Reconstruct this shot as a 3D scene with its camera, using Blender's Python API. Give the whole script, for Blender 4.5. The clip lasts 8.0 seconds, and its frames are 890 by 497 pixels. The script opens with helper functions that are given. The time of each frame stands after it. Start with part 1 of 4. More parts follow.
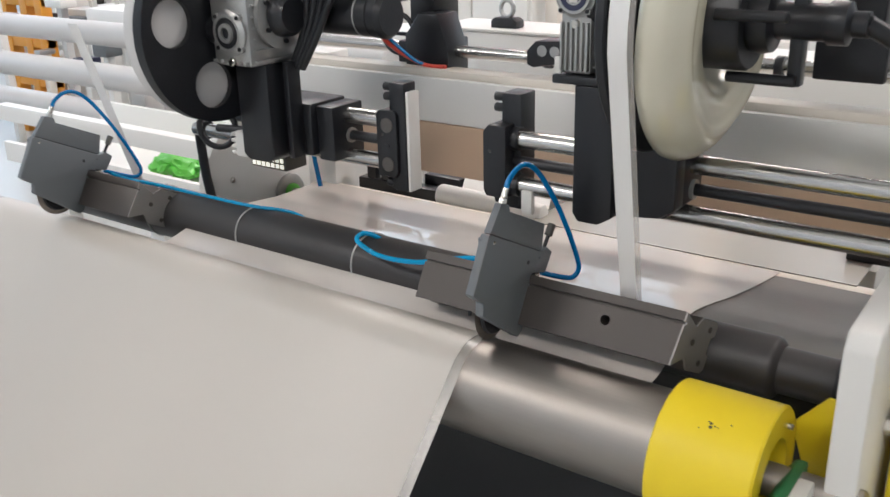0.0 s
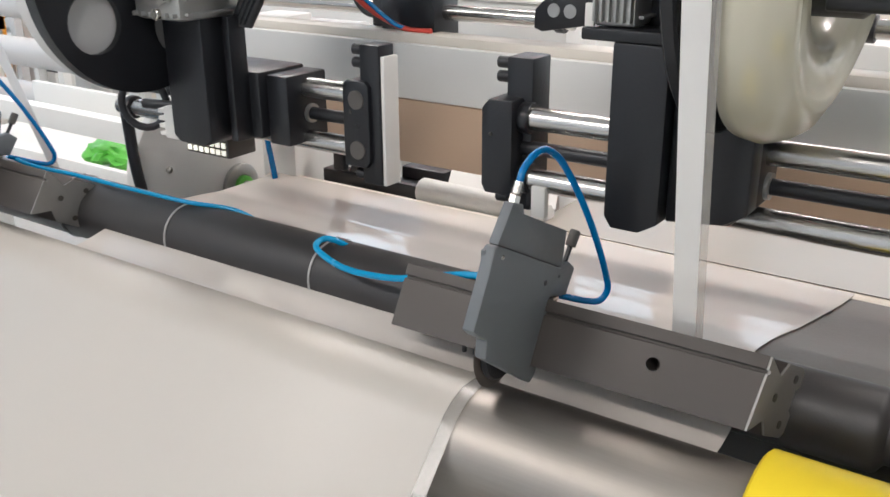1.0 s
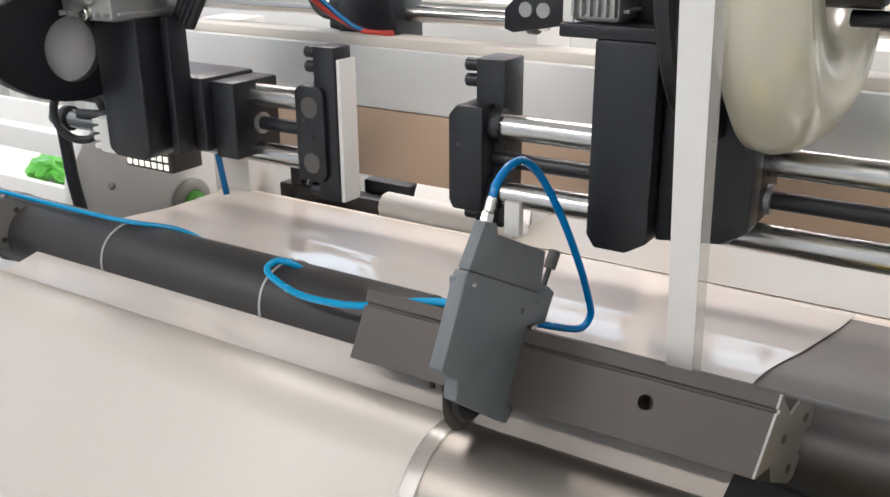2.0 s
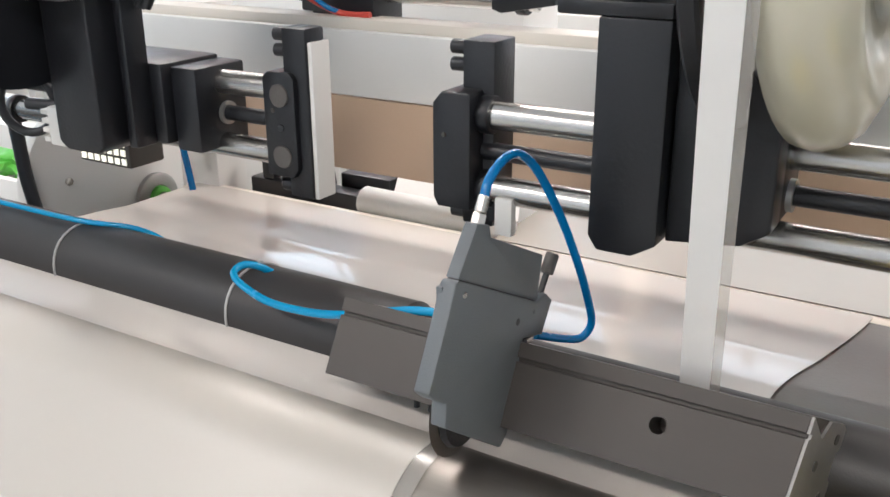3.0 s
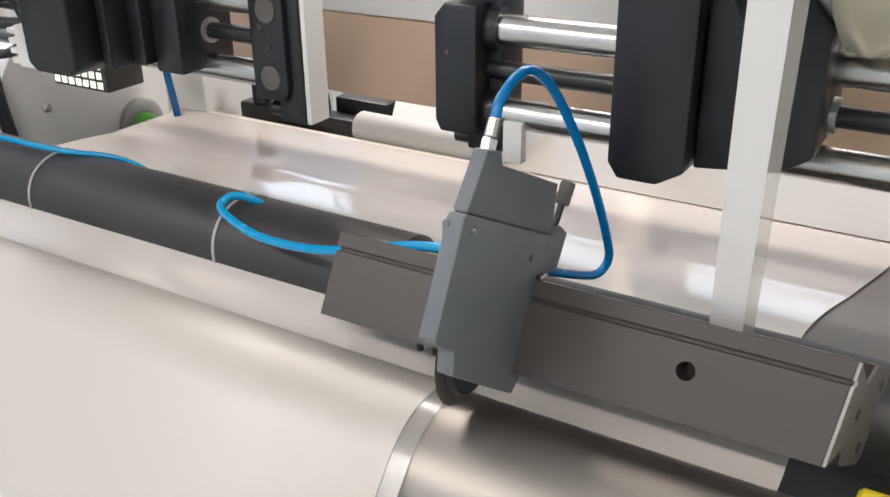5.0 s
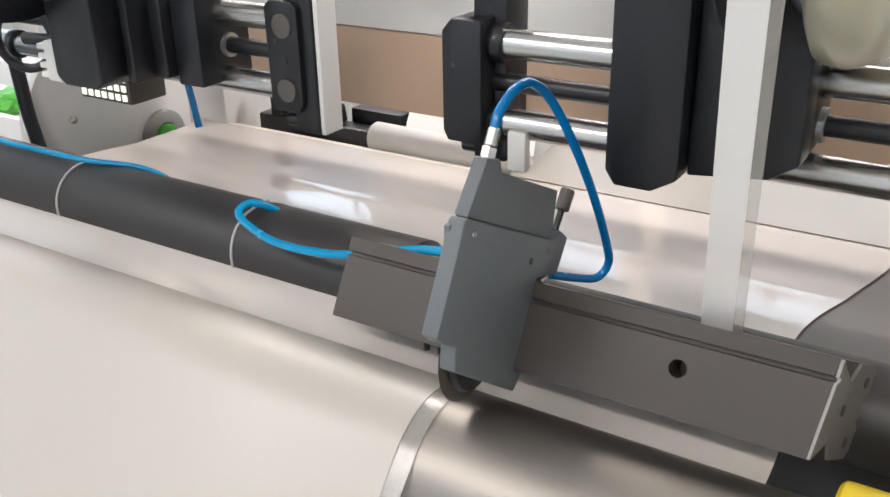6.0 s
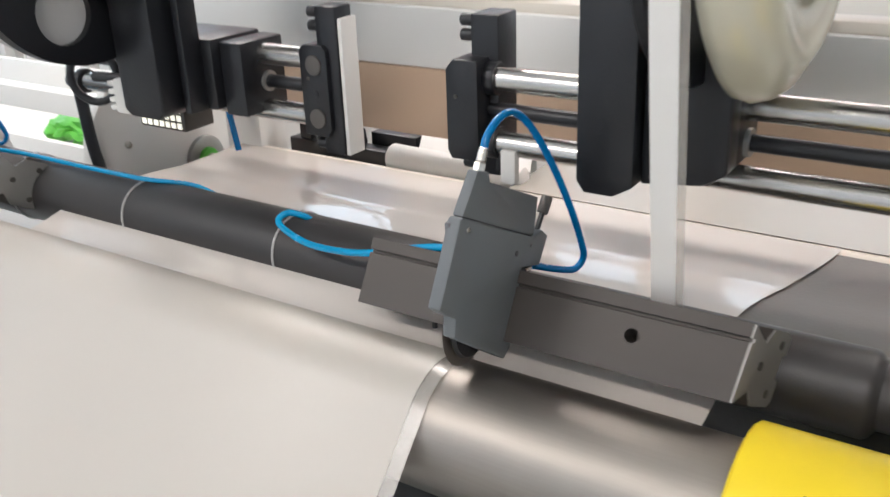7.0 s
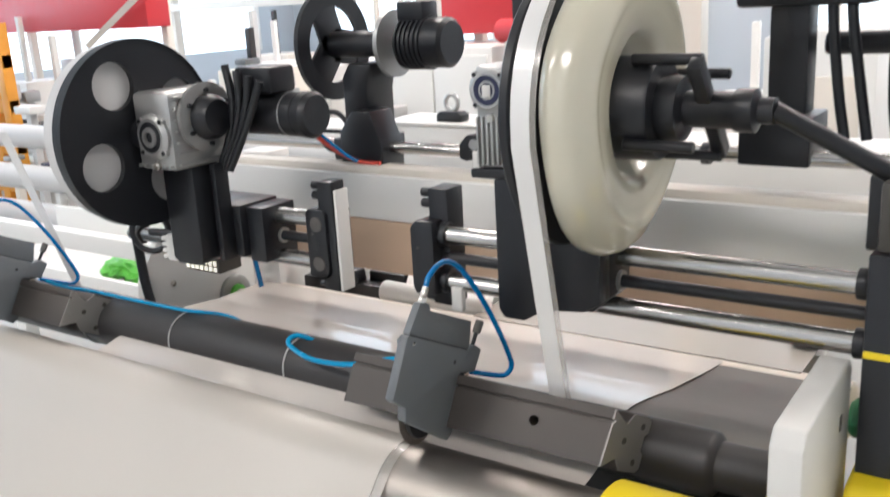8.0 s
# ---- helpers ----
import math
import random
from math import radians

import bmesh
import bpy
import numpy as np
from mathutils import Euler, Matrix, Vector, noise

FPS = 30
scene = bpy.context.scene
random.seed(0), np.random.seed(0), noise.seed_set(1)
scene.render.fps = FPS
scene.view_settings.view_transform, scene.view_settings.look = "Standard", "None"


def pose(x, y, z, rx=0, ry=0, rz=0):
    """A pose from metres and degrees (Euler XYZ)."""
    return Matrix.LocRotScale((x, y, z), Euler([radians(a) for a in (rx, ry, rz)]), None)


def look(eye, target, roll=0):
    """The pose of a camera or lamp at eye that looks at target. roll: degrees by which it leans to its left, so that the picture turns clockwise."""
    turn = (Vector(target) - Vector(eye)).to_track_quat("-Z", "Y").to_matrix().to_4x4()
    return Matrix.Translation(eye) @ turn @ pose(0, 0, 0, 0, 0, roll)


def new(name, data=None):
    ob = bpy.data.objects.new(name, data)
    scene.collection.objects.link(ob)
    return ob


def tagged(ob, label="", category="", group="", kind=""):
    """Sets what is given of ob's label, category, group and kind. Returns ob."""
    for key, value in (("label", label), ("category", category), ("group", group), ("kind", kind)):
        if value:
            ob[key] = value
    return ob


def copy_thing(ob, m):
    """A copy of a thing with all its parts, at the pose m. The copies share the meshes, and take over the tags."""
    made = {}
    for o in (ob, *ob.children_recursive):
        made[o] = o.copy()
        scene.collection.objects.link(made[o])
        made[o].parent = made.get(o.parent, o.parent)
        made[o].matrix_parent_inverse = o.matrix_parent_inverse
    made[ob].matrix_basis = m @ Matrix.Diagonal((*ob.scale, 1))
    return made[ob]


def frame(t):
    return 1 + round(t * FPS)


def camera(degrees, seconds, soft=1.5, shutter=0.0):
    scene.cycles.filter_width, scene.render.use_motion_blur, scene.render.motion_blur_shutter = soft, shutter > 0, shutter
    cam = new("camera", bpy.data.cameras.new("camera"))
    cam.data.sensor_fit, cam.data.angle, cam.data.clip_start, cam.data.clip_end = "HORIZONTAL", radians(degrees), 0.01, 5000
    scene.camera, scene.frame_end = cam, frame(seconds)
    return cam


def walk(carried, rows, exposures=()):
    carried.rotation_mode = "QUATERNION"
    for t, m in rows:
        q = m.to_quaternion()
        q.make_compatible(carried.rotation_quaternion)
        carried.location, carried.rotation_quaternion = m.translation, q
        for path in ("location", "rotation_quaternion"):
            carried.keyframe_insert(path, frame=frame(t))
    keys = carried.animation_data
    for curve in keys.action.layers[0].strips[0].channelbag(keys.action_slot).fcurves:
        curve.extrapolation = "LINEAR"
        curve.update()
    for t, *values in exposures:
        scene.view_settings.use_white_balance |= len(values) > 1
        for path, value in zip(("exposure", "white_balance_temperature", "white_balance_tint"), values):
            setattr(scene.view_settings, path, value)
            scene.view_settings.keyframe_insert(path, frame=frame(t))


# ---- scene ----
cam = camera(51.25, 8.0, shutter=0.4)
PATH = [
    (0.0, (0.4077, -1.0883, 1.5269), (-0.1461, -0.3350, 1.1722), -1.54),
    (0.5, (0.2782, -0.9231, 1.4720), (-0.2645, -0.1679, 1.1043), -1.12),
    (1.0, (0.1910, -0.8211, 1.4159), (-0.3380, -0.0513, 1.0587), -0.30),
    (1.5, (0.1566, -0.7686, 1.3943), (-0.3567, 0.0165, 1.0477), -0.02),
    (3.0, (0.0759, -0.6454, 1.3633), (-0.4077, 0.1544, 1.0076), -0.23),
    (3.5, (0.0489, -0.6134, 1.3406), (-0.4128, 0.1731, 0.9305), -0.19),
    (4.0, (0.0353, -0.5896, 1.3314), (-0.4143, 0.1829, 0.8830), -0.37),
    (4.5, (0.0334, -0.5841, 1.3329), (-0.4223, 0.1866, 0.8878), -0.59),
    (5.0, (0.0338, -0.5879, 1.3378), (-0.4322, 0.1868, 0.9103), -0.55),
    (6.5, (0.0988, -0.6599, 1.3648), (-0.3965, 0.1042, 0.9516), -1.47),
    (7.0, (0.1782, -0.7609, 1.4060), (-0.3312, 0.0028, 1.0093), -2.19),
    (7.5, (0.3674, -0.9165, 1.4879), (-0.1865, -0.1572, 1.1464), -3.51),
    (8.0, (0.4603, -1.0001, 1.5248), (-0.0966, -0.2128, 1.2605), -3.20),
]
walk(cam, [(t, look(eye, target, roll)) for t, eye, target, roll in PATH],
     [(0.0, -0.42), (1.0, -0.22), (1.5, -0.15), (3.0, -0.05), (5.0, 0.0), (6.5, -0.05), (8.0, -0.15)])

# ---- light ----
world = bpy.data.worlds.new("world")
scene.world = world
world.use_nodes = True
wn = world.node_tree.nodes
sky = wn.new("ShaderNodeTexSky")
sky.sky_type, sky.sun_disc = 'NISHITA', False
sky.sun_elevation, sky.sun_rotation = radians(50), radians(200)
wn["Background"].inputs[1].default_value = 0.1
world.node_tree.links.new(sky.outputs[0], wn["Background"].inputs[0])


def lamp(name, x, y, z, sx, sy, power, colour=(1, 0.932, 0.892)):
    data = bpy.data.lights.new(name, 'AREA')
    data.shape, data.size, data.size_y, data.energy, data.color = 'RECTANGLE', sx, sy, power, colour
    ob = new(name, data)
    ob.matrix_basis = pose(x, y, z)
    return ob


for lx, ly in ((-3.2, -3.9), (1.8, -3.9), (-3.2, 2.6), (1.8, 2.6)):
    lamp("hall_lamp", lx, ly, 4.72, 2.2, 0.5, 165 if ly < 0 else 155)
lamp("hall_lamp", -0.7, 5.6, 4.72, 5.0, 0.6, 215)

# Unseen area source added at the west wall to tint the left side blue
daylight = lamp("added_west_daylight", -9.25, 2.8, 2.5, 3.0, 10.0, 170, (0.62, 0.80, 1.0))
daylight.matrix_basis = pose(-9.25, 2.8, 2.5, 0, -90, 0)

# ---- materials ----


def mat(name, base, rough=0.5, metal=0.0, vary=0.08, scale=12.0, bump=0.0, bscale=200.0, stretch=(1, 1, 1), coat=0.0, rvar=0.06):
    m = bpy.data.materials.new(name)
    m.use_nodes = True
    nt = m.node_tree
    n, l = nt.nodes, nt.links
    b = n["Principled BSDF"]
    b.inputs["Metallic"].default_value = metal
    b.inputs["Coat Weight"].default_value = coat
    b.inputs["Coat Roughness"].default_value = 0.1
    tc = n.new("ShaderNodeTexCoord")
    mp = n.new("ShaderNodeMapping")
    mp.inputs["Scale"].default_value = stretch
    l.new(tc.outputs["Object"], mp.inputs[0])
    big = n.new("ShaderNodeTexNoise")
    big.inputs["Scale"].default_value, big.inputs["Detail"].default_value = scale, 5
    l.new(mp.outputs[0], big.inputs["Vector"])
    fine = n.new("ShaderNodeTexNoise")
    fine.inputs["Scale"].default_value, fine.inputs["Detail"].default_value = bscale, 3
    l.new(mp.outputs[0], fine.inputs["Vector"])
    mix = n.new("ShaderNodeMix")
    mix.data_type = 'RGBA'
    mix.inputs[6].default_value = (*[c * (1 - vary) for c in base], 1)
    mix.inputs[7].default_value = (*[min(1, c * (1 + vary)) for c in base], 1)
    add = n.new("ShaderNodeMath")
    add.operation = 'MULTIPLY_ADD'
    add.inputs[1].default_value, add.inputs[2].default_value = 0.35, 0.0
    l.new(fine.outputs[0], add.inputs[0])
    sm = n.new("ShaderNodeMath")
    sm.operation = 'MULTIPLY_ADD'
    sm.inputs[1].default_value = 0.65
    l.new(big.outputs[0], sm.inputs[0])
    l.new(add.outputs[0], sm.inputs[2])
    l.new(sm.outputs[0], mix.inputs[0])
    l.new(mix.outputs[2], b.inputs["Base Color"])
    rr = n.new("ShaderNodeMapRange")
    rr.inputs[1].default_value, rr.inputs[2].default_value = 0.3, 0.7
    rr.inputs[3].default_value, rr.inputs[4].default_value = max(0.02, rough - rvar), min(1, rough + rvar)
    l.new(big.outputs[0], rr.inputs[0])
    l.new(rr.outputs[0], b.inputs["Roughness"])
    if bump:
        bp = n.new("ShaderNodeBump")
        bp.inputs["Strength"].default_value, bp.inputs["Distance"].default_value = bump, 0.002
        l.new(fine.outputs[0], bp.inputs["Height"])
        l.new(bp.outputs[0], b.inputs["Normal"])
    return m


def film_mat(name, base, rough, alpha=1.0, wave=0.25, wscale=9.0):
    m = mat(name, base, rough, 0.0, 0.03, 5.0)
    n, l = m.node_tree.nodes, m.node_tree.links
    b = n["Principled BSDF"]
    b.inputs["IOR"].default_value = 1.6
    b.inputs["Specular IOR Level"].default_value = 0.9
    b.inputs["Alpha"].default_value = alpha
    tc = n.new("ShaderNodeTexCoord")
    mp = n.new("ShaderNodeMapping")
    mp.inputs["Scale"].default_value = (1.0, 0.55, 1.0)
    w = n.new("ShaderNodeTexNoise")
    w.inputs["Scale"].default_value, w.inputs["Detail"].default_value = wscale, 2.5
    bp = n.new("ShaderNodeBump")
    bp.inputs["Strength"].default_value, bp.inputs["Distance"].default_value = wave, 0.01
    l.new(tc.outputs["Object"], mp.inputs[0])
    l.new(mp.outputs[0], w.inputs["Vector"])
    l.new(w.outputs[0], bp.inputs["Height"])
    l.new(bp.outputs[0], b.inputs["Normal"])
    return m


def glow(name, colour, strength):
    m = bpy.data.materials.new(name)
    m.use_nodes = True
    b = m.node_tree.nodes["Principled BSDF"]
    b.inputs["Base Color"].default_value = (*colour, 1)
    b.inputs["Emission Color"].default_value = (*colour, 1)
    b.inputs["Emission Strength"].default_value = strength
    return m


FILM = film_mat("glossy_white_film", (0.80, 0.745, 0.69), 0.05, 0.80, wave=0.10, wscale=7)
# Cream-white film too; base darkened to stand in for weaker light back here
REARFILM = film_mat("rear_film_darkened", (0.43, 0.40, 0.355), 0.24, wave=0.06)
# White of an added sheet that stands in for the film's bright reflection
GLARE = mat("white_reflection_patch", (0.84, 0.81, 0.78), 0.5, 0.0, 0.03, 8)
# Same web as FILM; the front slope's duller light is put into its base
FILMF = film_mat("draped_film_darkened", (0.47, 0.434, 0.384), 0.46, wave=0.08, wscale=4)
EDGE = film_mat("thin_film_edge", (0.50, 0.47, 0.43), 0.22, 0.34, 0.05)
STRIP = film_mat("trim_strip_film", (0.82, 0.81, 0.79), 0.22, 0.86, 0.1, 20)
REEL = film_mat("wound_film", (0.54, 0.51, 0.40), 0.20, 1.0, 0.16, 18)
STEEL = mat("brushed_steel", (0.34, 0.31, 0.282), 0.42, 1.0, 0.16, 4, 0.04, 300, (0.05, 1, 1), rvar=0.1)
SHAFT = mat("polished_shaft", (0.52, 0.51, 0.49), 0.26, 1.0, 0.06, 6, 0, 200, (0.1, 1, 1))
NICKEL = mat("nickel", (0.62, 0.60, 0.55), 0.25, 1.0, 0.1, 40)
ALU = mat("cast_aluminium", (0.45, 0.45, 0.44), 0.42, 0.85, 0.15, 30, 0.3, 300)
RAIL = mat("anodised_rail", (0.070, 0.061, 0.055), 0.42, 0.35, 0.08, 20, 0.05, 500, (0.1, 1, 1))
RAILCUT = mat("sawn_aluminium", (0.30, 0.29, 0.275), 0.42, 0.6, 0.15, 60, 0.2, 500)
TUBE = mat("black_painted_tube", (0.036, 0.034, 0.034), 0.46, 0.1, 0.15, 20, 0.1, 400)
BLACK = mat("black_machine_paint", (0.012, 0.013, 0.016), 0.36, 0.1, 0.2, 14, 0.15, 250)
RUBBER = mat("dark_rubber", (0.055, 0.050, 0.043), 0.36, 0.0, 0.15, 8, 0.1, 200)
BED = mat("dark_bed_sheet", (0.115, 0.102, 0.085), 0.42, 0.0, 0.15, 5, 0.1, 200)
HOLDER = mat("grey_holder_paint", (0.142, 0.156, 0.166), 0.48, 0.1, 0.07, 18, 0.25, 700)
KNOB = mat("dark_knurled_steel", (0.16, 0.15, 0.14), 0.42, 0.9, 0.15, 60, 0.8, 900)
BLUE = mat("blue_air_hose", (0.0, 0.16, 0.42), 0.22, 0.0, 0.1, 30)
BLUE2 = mat("cyan_air_hose", (0.0, 0.27, 0.52), 0.22, 0.0, 0.1, 30)
RED = mat("red_cable", (0.55, 0.06, 0.04), 0.4)
TIE = mat("cable_tie", (0.45, 0.45, 0.44), 0.45)
YELLOW = mat("yellow_paint", (0.80, 0.60, 0.02), 0.40, 0.0, 0.04, 10, 0.05, 300)
GREEN = mat("green_paint", (0.02, 0.16, 0.06), 0.4, 0.0, 0.1, 10)
LIME = mat("green_bags", (0.13, 0.55, 0.08), 0.4, 0.0, 0.25, 30, 0.6, 60)
WHITE = mat("white_paint", (0.78, 0.77, 0.74), 0.42, 0.0, 0.03, 6, 0.05, 300)
PANEL = mat("white_plate", (0.66, 0.65, 0.62), 0.5, 0.0, 0.04, 6, 0.05, 300)
BROWN = mat("brown_board", (0.52, 0.37, 0.26), 0.55, 0.0, 0.06, 6, 0.1, 200)
CREAM = mat("cream_beam", (0.74, 0.68, 0.60), 0.45, 0.0, 0.04, 6)
GREYROLL = mat("grey_film_roll", (0.55, 0.54, 0.53), 0.4, 0.0, 0.08, 3)
FLOOR = mat("hall_floor", (0.42, 0.43, 0.42), 0.35, 0.0, 0.12, 1.5, 0.1, 60)
# White walls; the bluish haze of daylight is tinted into their base colour
WALL = mat("hall_wall_blue_haze", (0.56, 0.60, 0.64), 0.7, 0.0, 0.04, 1.0)
CEIL = mat("hall_ceiling", (0.75, 0.75, 0.74), 0.8, 0.0, 0.05, 1.0)
ORANGE = mat("orange_paint", (0.75, 0.32, 0.04), 0.45)
CRANE = mat("red_crane_paint", (0.55, 0.03, 0.04), 0.45)
# Glow of the added window panes that make the hall's backdrop bright
BACKGLOW = glow("bright_backdrop_glow", (0.78, 0.89, 1.0), 1.7)
LAMPGLOW = glow("lamp_diffuser", (1.0, 0.98, 0.95), 3.0)
# Emission added to brighten the pale squares of the grid cover
GLOWCELL = glow("glowing_square", (1.0, 0.97, 0.84), 0.9)
BLUECAP = mat("blue_cap", (0.014, 0.018, 0.055), 0.3)

# ---- mesh helpers ----


# The slitting frame and its winders are drawn in their own plan and set down here
FRAME_AT = Matrix.Translation((.17, -.78, 1.405)) @ Matrix.Scale(.88, 4) @ Matrix.Translation((-.17, .78, -1.405))
plan = Matrix()


def part(name, bm, material, parent=None, label="", smooth=40):
    me = bpy.data.meshes.new(name)
    for v in bm.verts:
        foot = v.co.z < .05
        v.co = plan @ v.co
        if foot and plan != Matrix():
            v.co.z = 0.0
    bmesh.ops.recalc_face_normals(bm, faces=bm.faces)
    for f in bm.faces:
        f.smooth = True
    lim = radians(smooth)
    for e in bm.edges:
        if len(e.link_faces) == 2 and e.calc_face_angle(0) > lim:
            e.smooth = False
    bm.to_mesh(me)
    bm.free()
    me.materials.append(material)
    ob = new(name, me)
    if parent:
        ob.parent = parent
        ob.matrix_parent_inverse = parent.matrix_basis.inverted()
    if label:
        tagged(ob, label)
    return ob


def thing(name, at, label, category, group="", kind=""):
    ob = new(name)
    ob.empty_display_size = 0.05
    ob.matrix_basis = Matrix.Translation(plan @ Vector(at))
    return tagged(ob, label, category, group, kind)


def bevel(bm, w, seg=2):
    if w:
        es = [e for e in bm.edges if len(e.link_faces) == 2 and e.calc_face_angle(0) > 0.5]
        bmesh.ops.bevel(bm, geom=es, offset=w, segments=seg, affect='EDGES', profile=0.5)
    return bm


def box(x0, x1, y0, y1, z0, z1, w=0.002, bm=None):
    b = bmesh.new()
    bmesh.ops.create_cube(b, size=1, matrix=Matrix.LocRotScale(((x0 + x1) / 2, (y0 + y1) / 2, (z0 + z1) / 2), None, (x1 - x0, y1 - y0, z1 - z0)))
    bevel(b, w)
    return join(bm, b)


def join(a, b):
    if a is None:
        return b
    me = bpy.data.meshes.new("t")
    b.to_mesh(me)
    b.free()
    a.from_mesh(me)
    bpy.data.meshes.remove(me)
    return a


def prism(poly, x0, x1, w=0.0, bm=None, axis='x'):
    """A polygon of (y, z) drawn out along x, or of (x, z) along y."""
    b = bmesh.new()
    if axis == 'x':
        lo = [b.verts.new((x0, p, q)) for p, q in poly]
        hi = [b.verts.new((x1, p, q)) for p, q in poly]
    else:
        lo = [b.verts.new((p, x0, q)) for p, q in poly]
        hi = [b.verts.new((p, x1, q)) for p, q in poly]
    b.faces.new(lo)
    b.faces.new(hi[::-1])
    k = len(poly)
    for i in range(k):
        b.faces.new((lo[i], hi[i], hi[(i + 1) % k], lo[(i + 1) % k]))
    bmesh.ops.recalc_face_normals(b, faces=b.faces)
    bevel(b, w)
    return join(bm, b)


def turned(profile, origin, direction=(1, 0, 0), seg=40, bm=None, closed=True):
    """A profile of (along, radius) turned round an axis."""
    b = bmesh.new()
    q = Vector((1, 0, 0)).rotation_difference(Vector(direction)).to_matrix().to_4x4()
    m = Matrix.Translation(origin) @ q
    rings = []
    for a, r in profile:
        if r < 1e-6:
            rings.append([b.verts.new(m @ Vector((a, 0, 0)))])
        else:
            rings.append([b.verts.new(m @ Vector((a, r * math.cos(2 * math.pi * i / seg), r * math.sin(2 * math.pi * i / seg)))) for i in range(seg)])
    for p, s in zip(rings, rings[1:]):
        for i in range(seg):
            j = (i + 1) % seg
            if len(p) == 1 and len(s) > 1:
                b.faces.new((p[0], s[i], s[j]))
            elif len(s) == 1 and len(p) > 1:
                b.faces.new((p[i], s[0], p[j]))
            elif len(p) > 1:
                b.faces.new((p[i], s[i], s[j], p[j]))
    return join(bm, b)


def rod(p0, p1, r, seg=24, w=None, bm=None):
    p0, p1 = Vector(p0), Vector(p1)
    d = (p1 - p0)
    n = d.length
    w = min(r * 0.15, n * 0.2) if w is None else w
    return turned([(0, 0), (0, r - w), (w, r), (n - w, r), (n, r - w), (n, 0)], p0, d.normalized(), seg, bm)


def smooth_line(pts, k=8):
    pts = [Vector(p) for p in pts]
    out = []
    for i in range(len(pts) - 1):
        p0, p1, p2, p3 = pts[max(0, i - 1)], pts[i], pts[i + 1], pts[min(len(pts) - 1, i + 2)]
        for j in range(k):
            t = j / k
            out.append(0.5 * ((2 * p1) + (p2 - p0) * t + (2 * p0 - 5 * p1 + 4 * p2 - p3) * t * t + (3 * p1 - p0 - 3 * p2 + p3) * t ** 3))
    return out + [pts[-1]]


def hose(pts, r, k=8, seg=12, bm=None):
    line = smooth_line(pts, k) if k else [Vector(p) for p in pts]
    b = bmesh.new()
    up = Vector((0.31, 0.2, 0.93)).normalized()
    rings = []
    for i, p in enumerate(line):
        d = (line[min(i + 1, len(line) - 1)] - line[max(i - 1, 0)]).normalized()
        s = d.cross(up).normalized()
        up = s.cross(d).normalized()
        rings.append([b.verts.new(p + r * (math.cos(2 * math.pi * a / seg) * s + math.sin(2 * math.pi * a / seg) * up)) for a in range(seg)])
    for p, s in zip(rings, rings[1:]):
        for i in range(seg):
            b.faces.new((p[i], s[i], s[(i + 1) % seg], p[(i + 1) % seg]))
    b.faces.new(rings[0][::-1])
    b.faces.new(rings[-1])
    return join(bm, b)


def sheet(rows, thick, bm=None):
    """A sheet through rows of points, with a small thickness downwards."""
    b = bmesh.new()
    g = [[b.verts.new(p) for p in row] for row in rows]
    for r, s in zip(g, g[1:]):
        for i in range(len(r) - 1):
            b.faces.new((r[i], r[i + 1], s[i + 1], s[i]))
    bmesh.ops.recalc_face_normals(b, faces=b.faces)
    if sum(f.normal.z for f in b.faces) < 0:
        bmesh.ops.reverse_faces(b, faces=b.faces)
    bmesh.ops.solidify(b, geom=b.faces[:], thickness=thick)
    return join(bm, b)


# ---- the hall ----
def structure(name, bm, material, label, category):
    return tagged(part(name, bm, material), label, category, "", "structure")


structure("floor", box(-9.4, 6.4, -5.4, 9.4, -0.1, 0.0, 0), FLOOR, "smooth grey factory hall floor", "floor")
structure("ceiling", box(-9.4, 6.4, -5.4, 9.4, 4.8, 4.9, 0), CEIL, "pale factory hall ceiling", "ceiling")
structure("wall_south", box(-9.4, 6.4, -5.6, -5.4, 0, 4.8, 0), WALL, "plain white factory hall wall", "wall")
structure("wall_east", box(6.4, 6.6, -5.4, 9.4, 0, 4.8, 0), WALL, "plain white factory hall wall", "wall")
structure("wall_north", box(-9.4, 6.4, 9.4, 9.6, 0, 4.8, 0), WALL, "white factory hall wall far behind the machine", "wall")
structure("wall_west", box(-9.6, -9.4, -5.4, 9.4, 0, 4.8, 0), WALL, "white factory hall wall at the machine's far end", "wall")


# Windows added so that their glowing panes brighten the backdrop
def far_window(name, x0, x1, y, z0, z1, along='x'):
    w = thing(name, (x0, y, z0) if along == 'x' else (y, x0, z0), "glowing hall window with white frame, added as bright backdrop", "window", "hall windows", "structure")
    n = 4
    for i in range(n):
        a, b = x0 + (x1 - x0) * i / n + 0.04, x0 + (x1 - x0) * (i + 1) / n - 0.04
        part("pane", box(a, b, y - 0.02, y - 0.01, z0 + 0.04, z1 - 0.04, 0) if along == 'x' else box(y + 0.01, y + 0.02, a, b, z0 + 0.04, z1 - 0.04, 0), BACKGLOW, w)
    fr = None
    for i in range(n + 1):
        a = x0 + (x1 - x0) * i / n
        fr = box(a - 0.04, a + 0.04, y - 0.06, y, z0, z1, 0, fr) if along == 'x' else box(y, y + 0.06, a - 0.04, a + 0.04, z0, z1, 0, fr)
    part("window_frame", fr, WHITE, w)


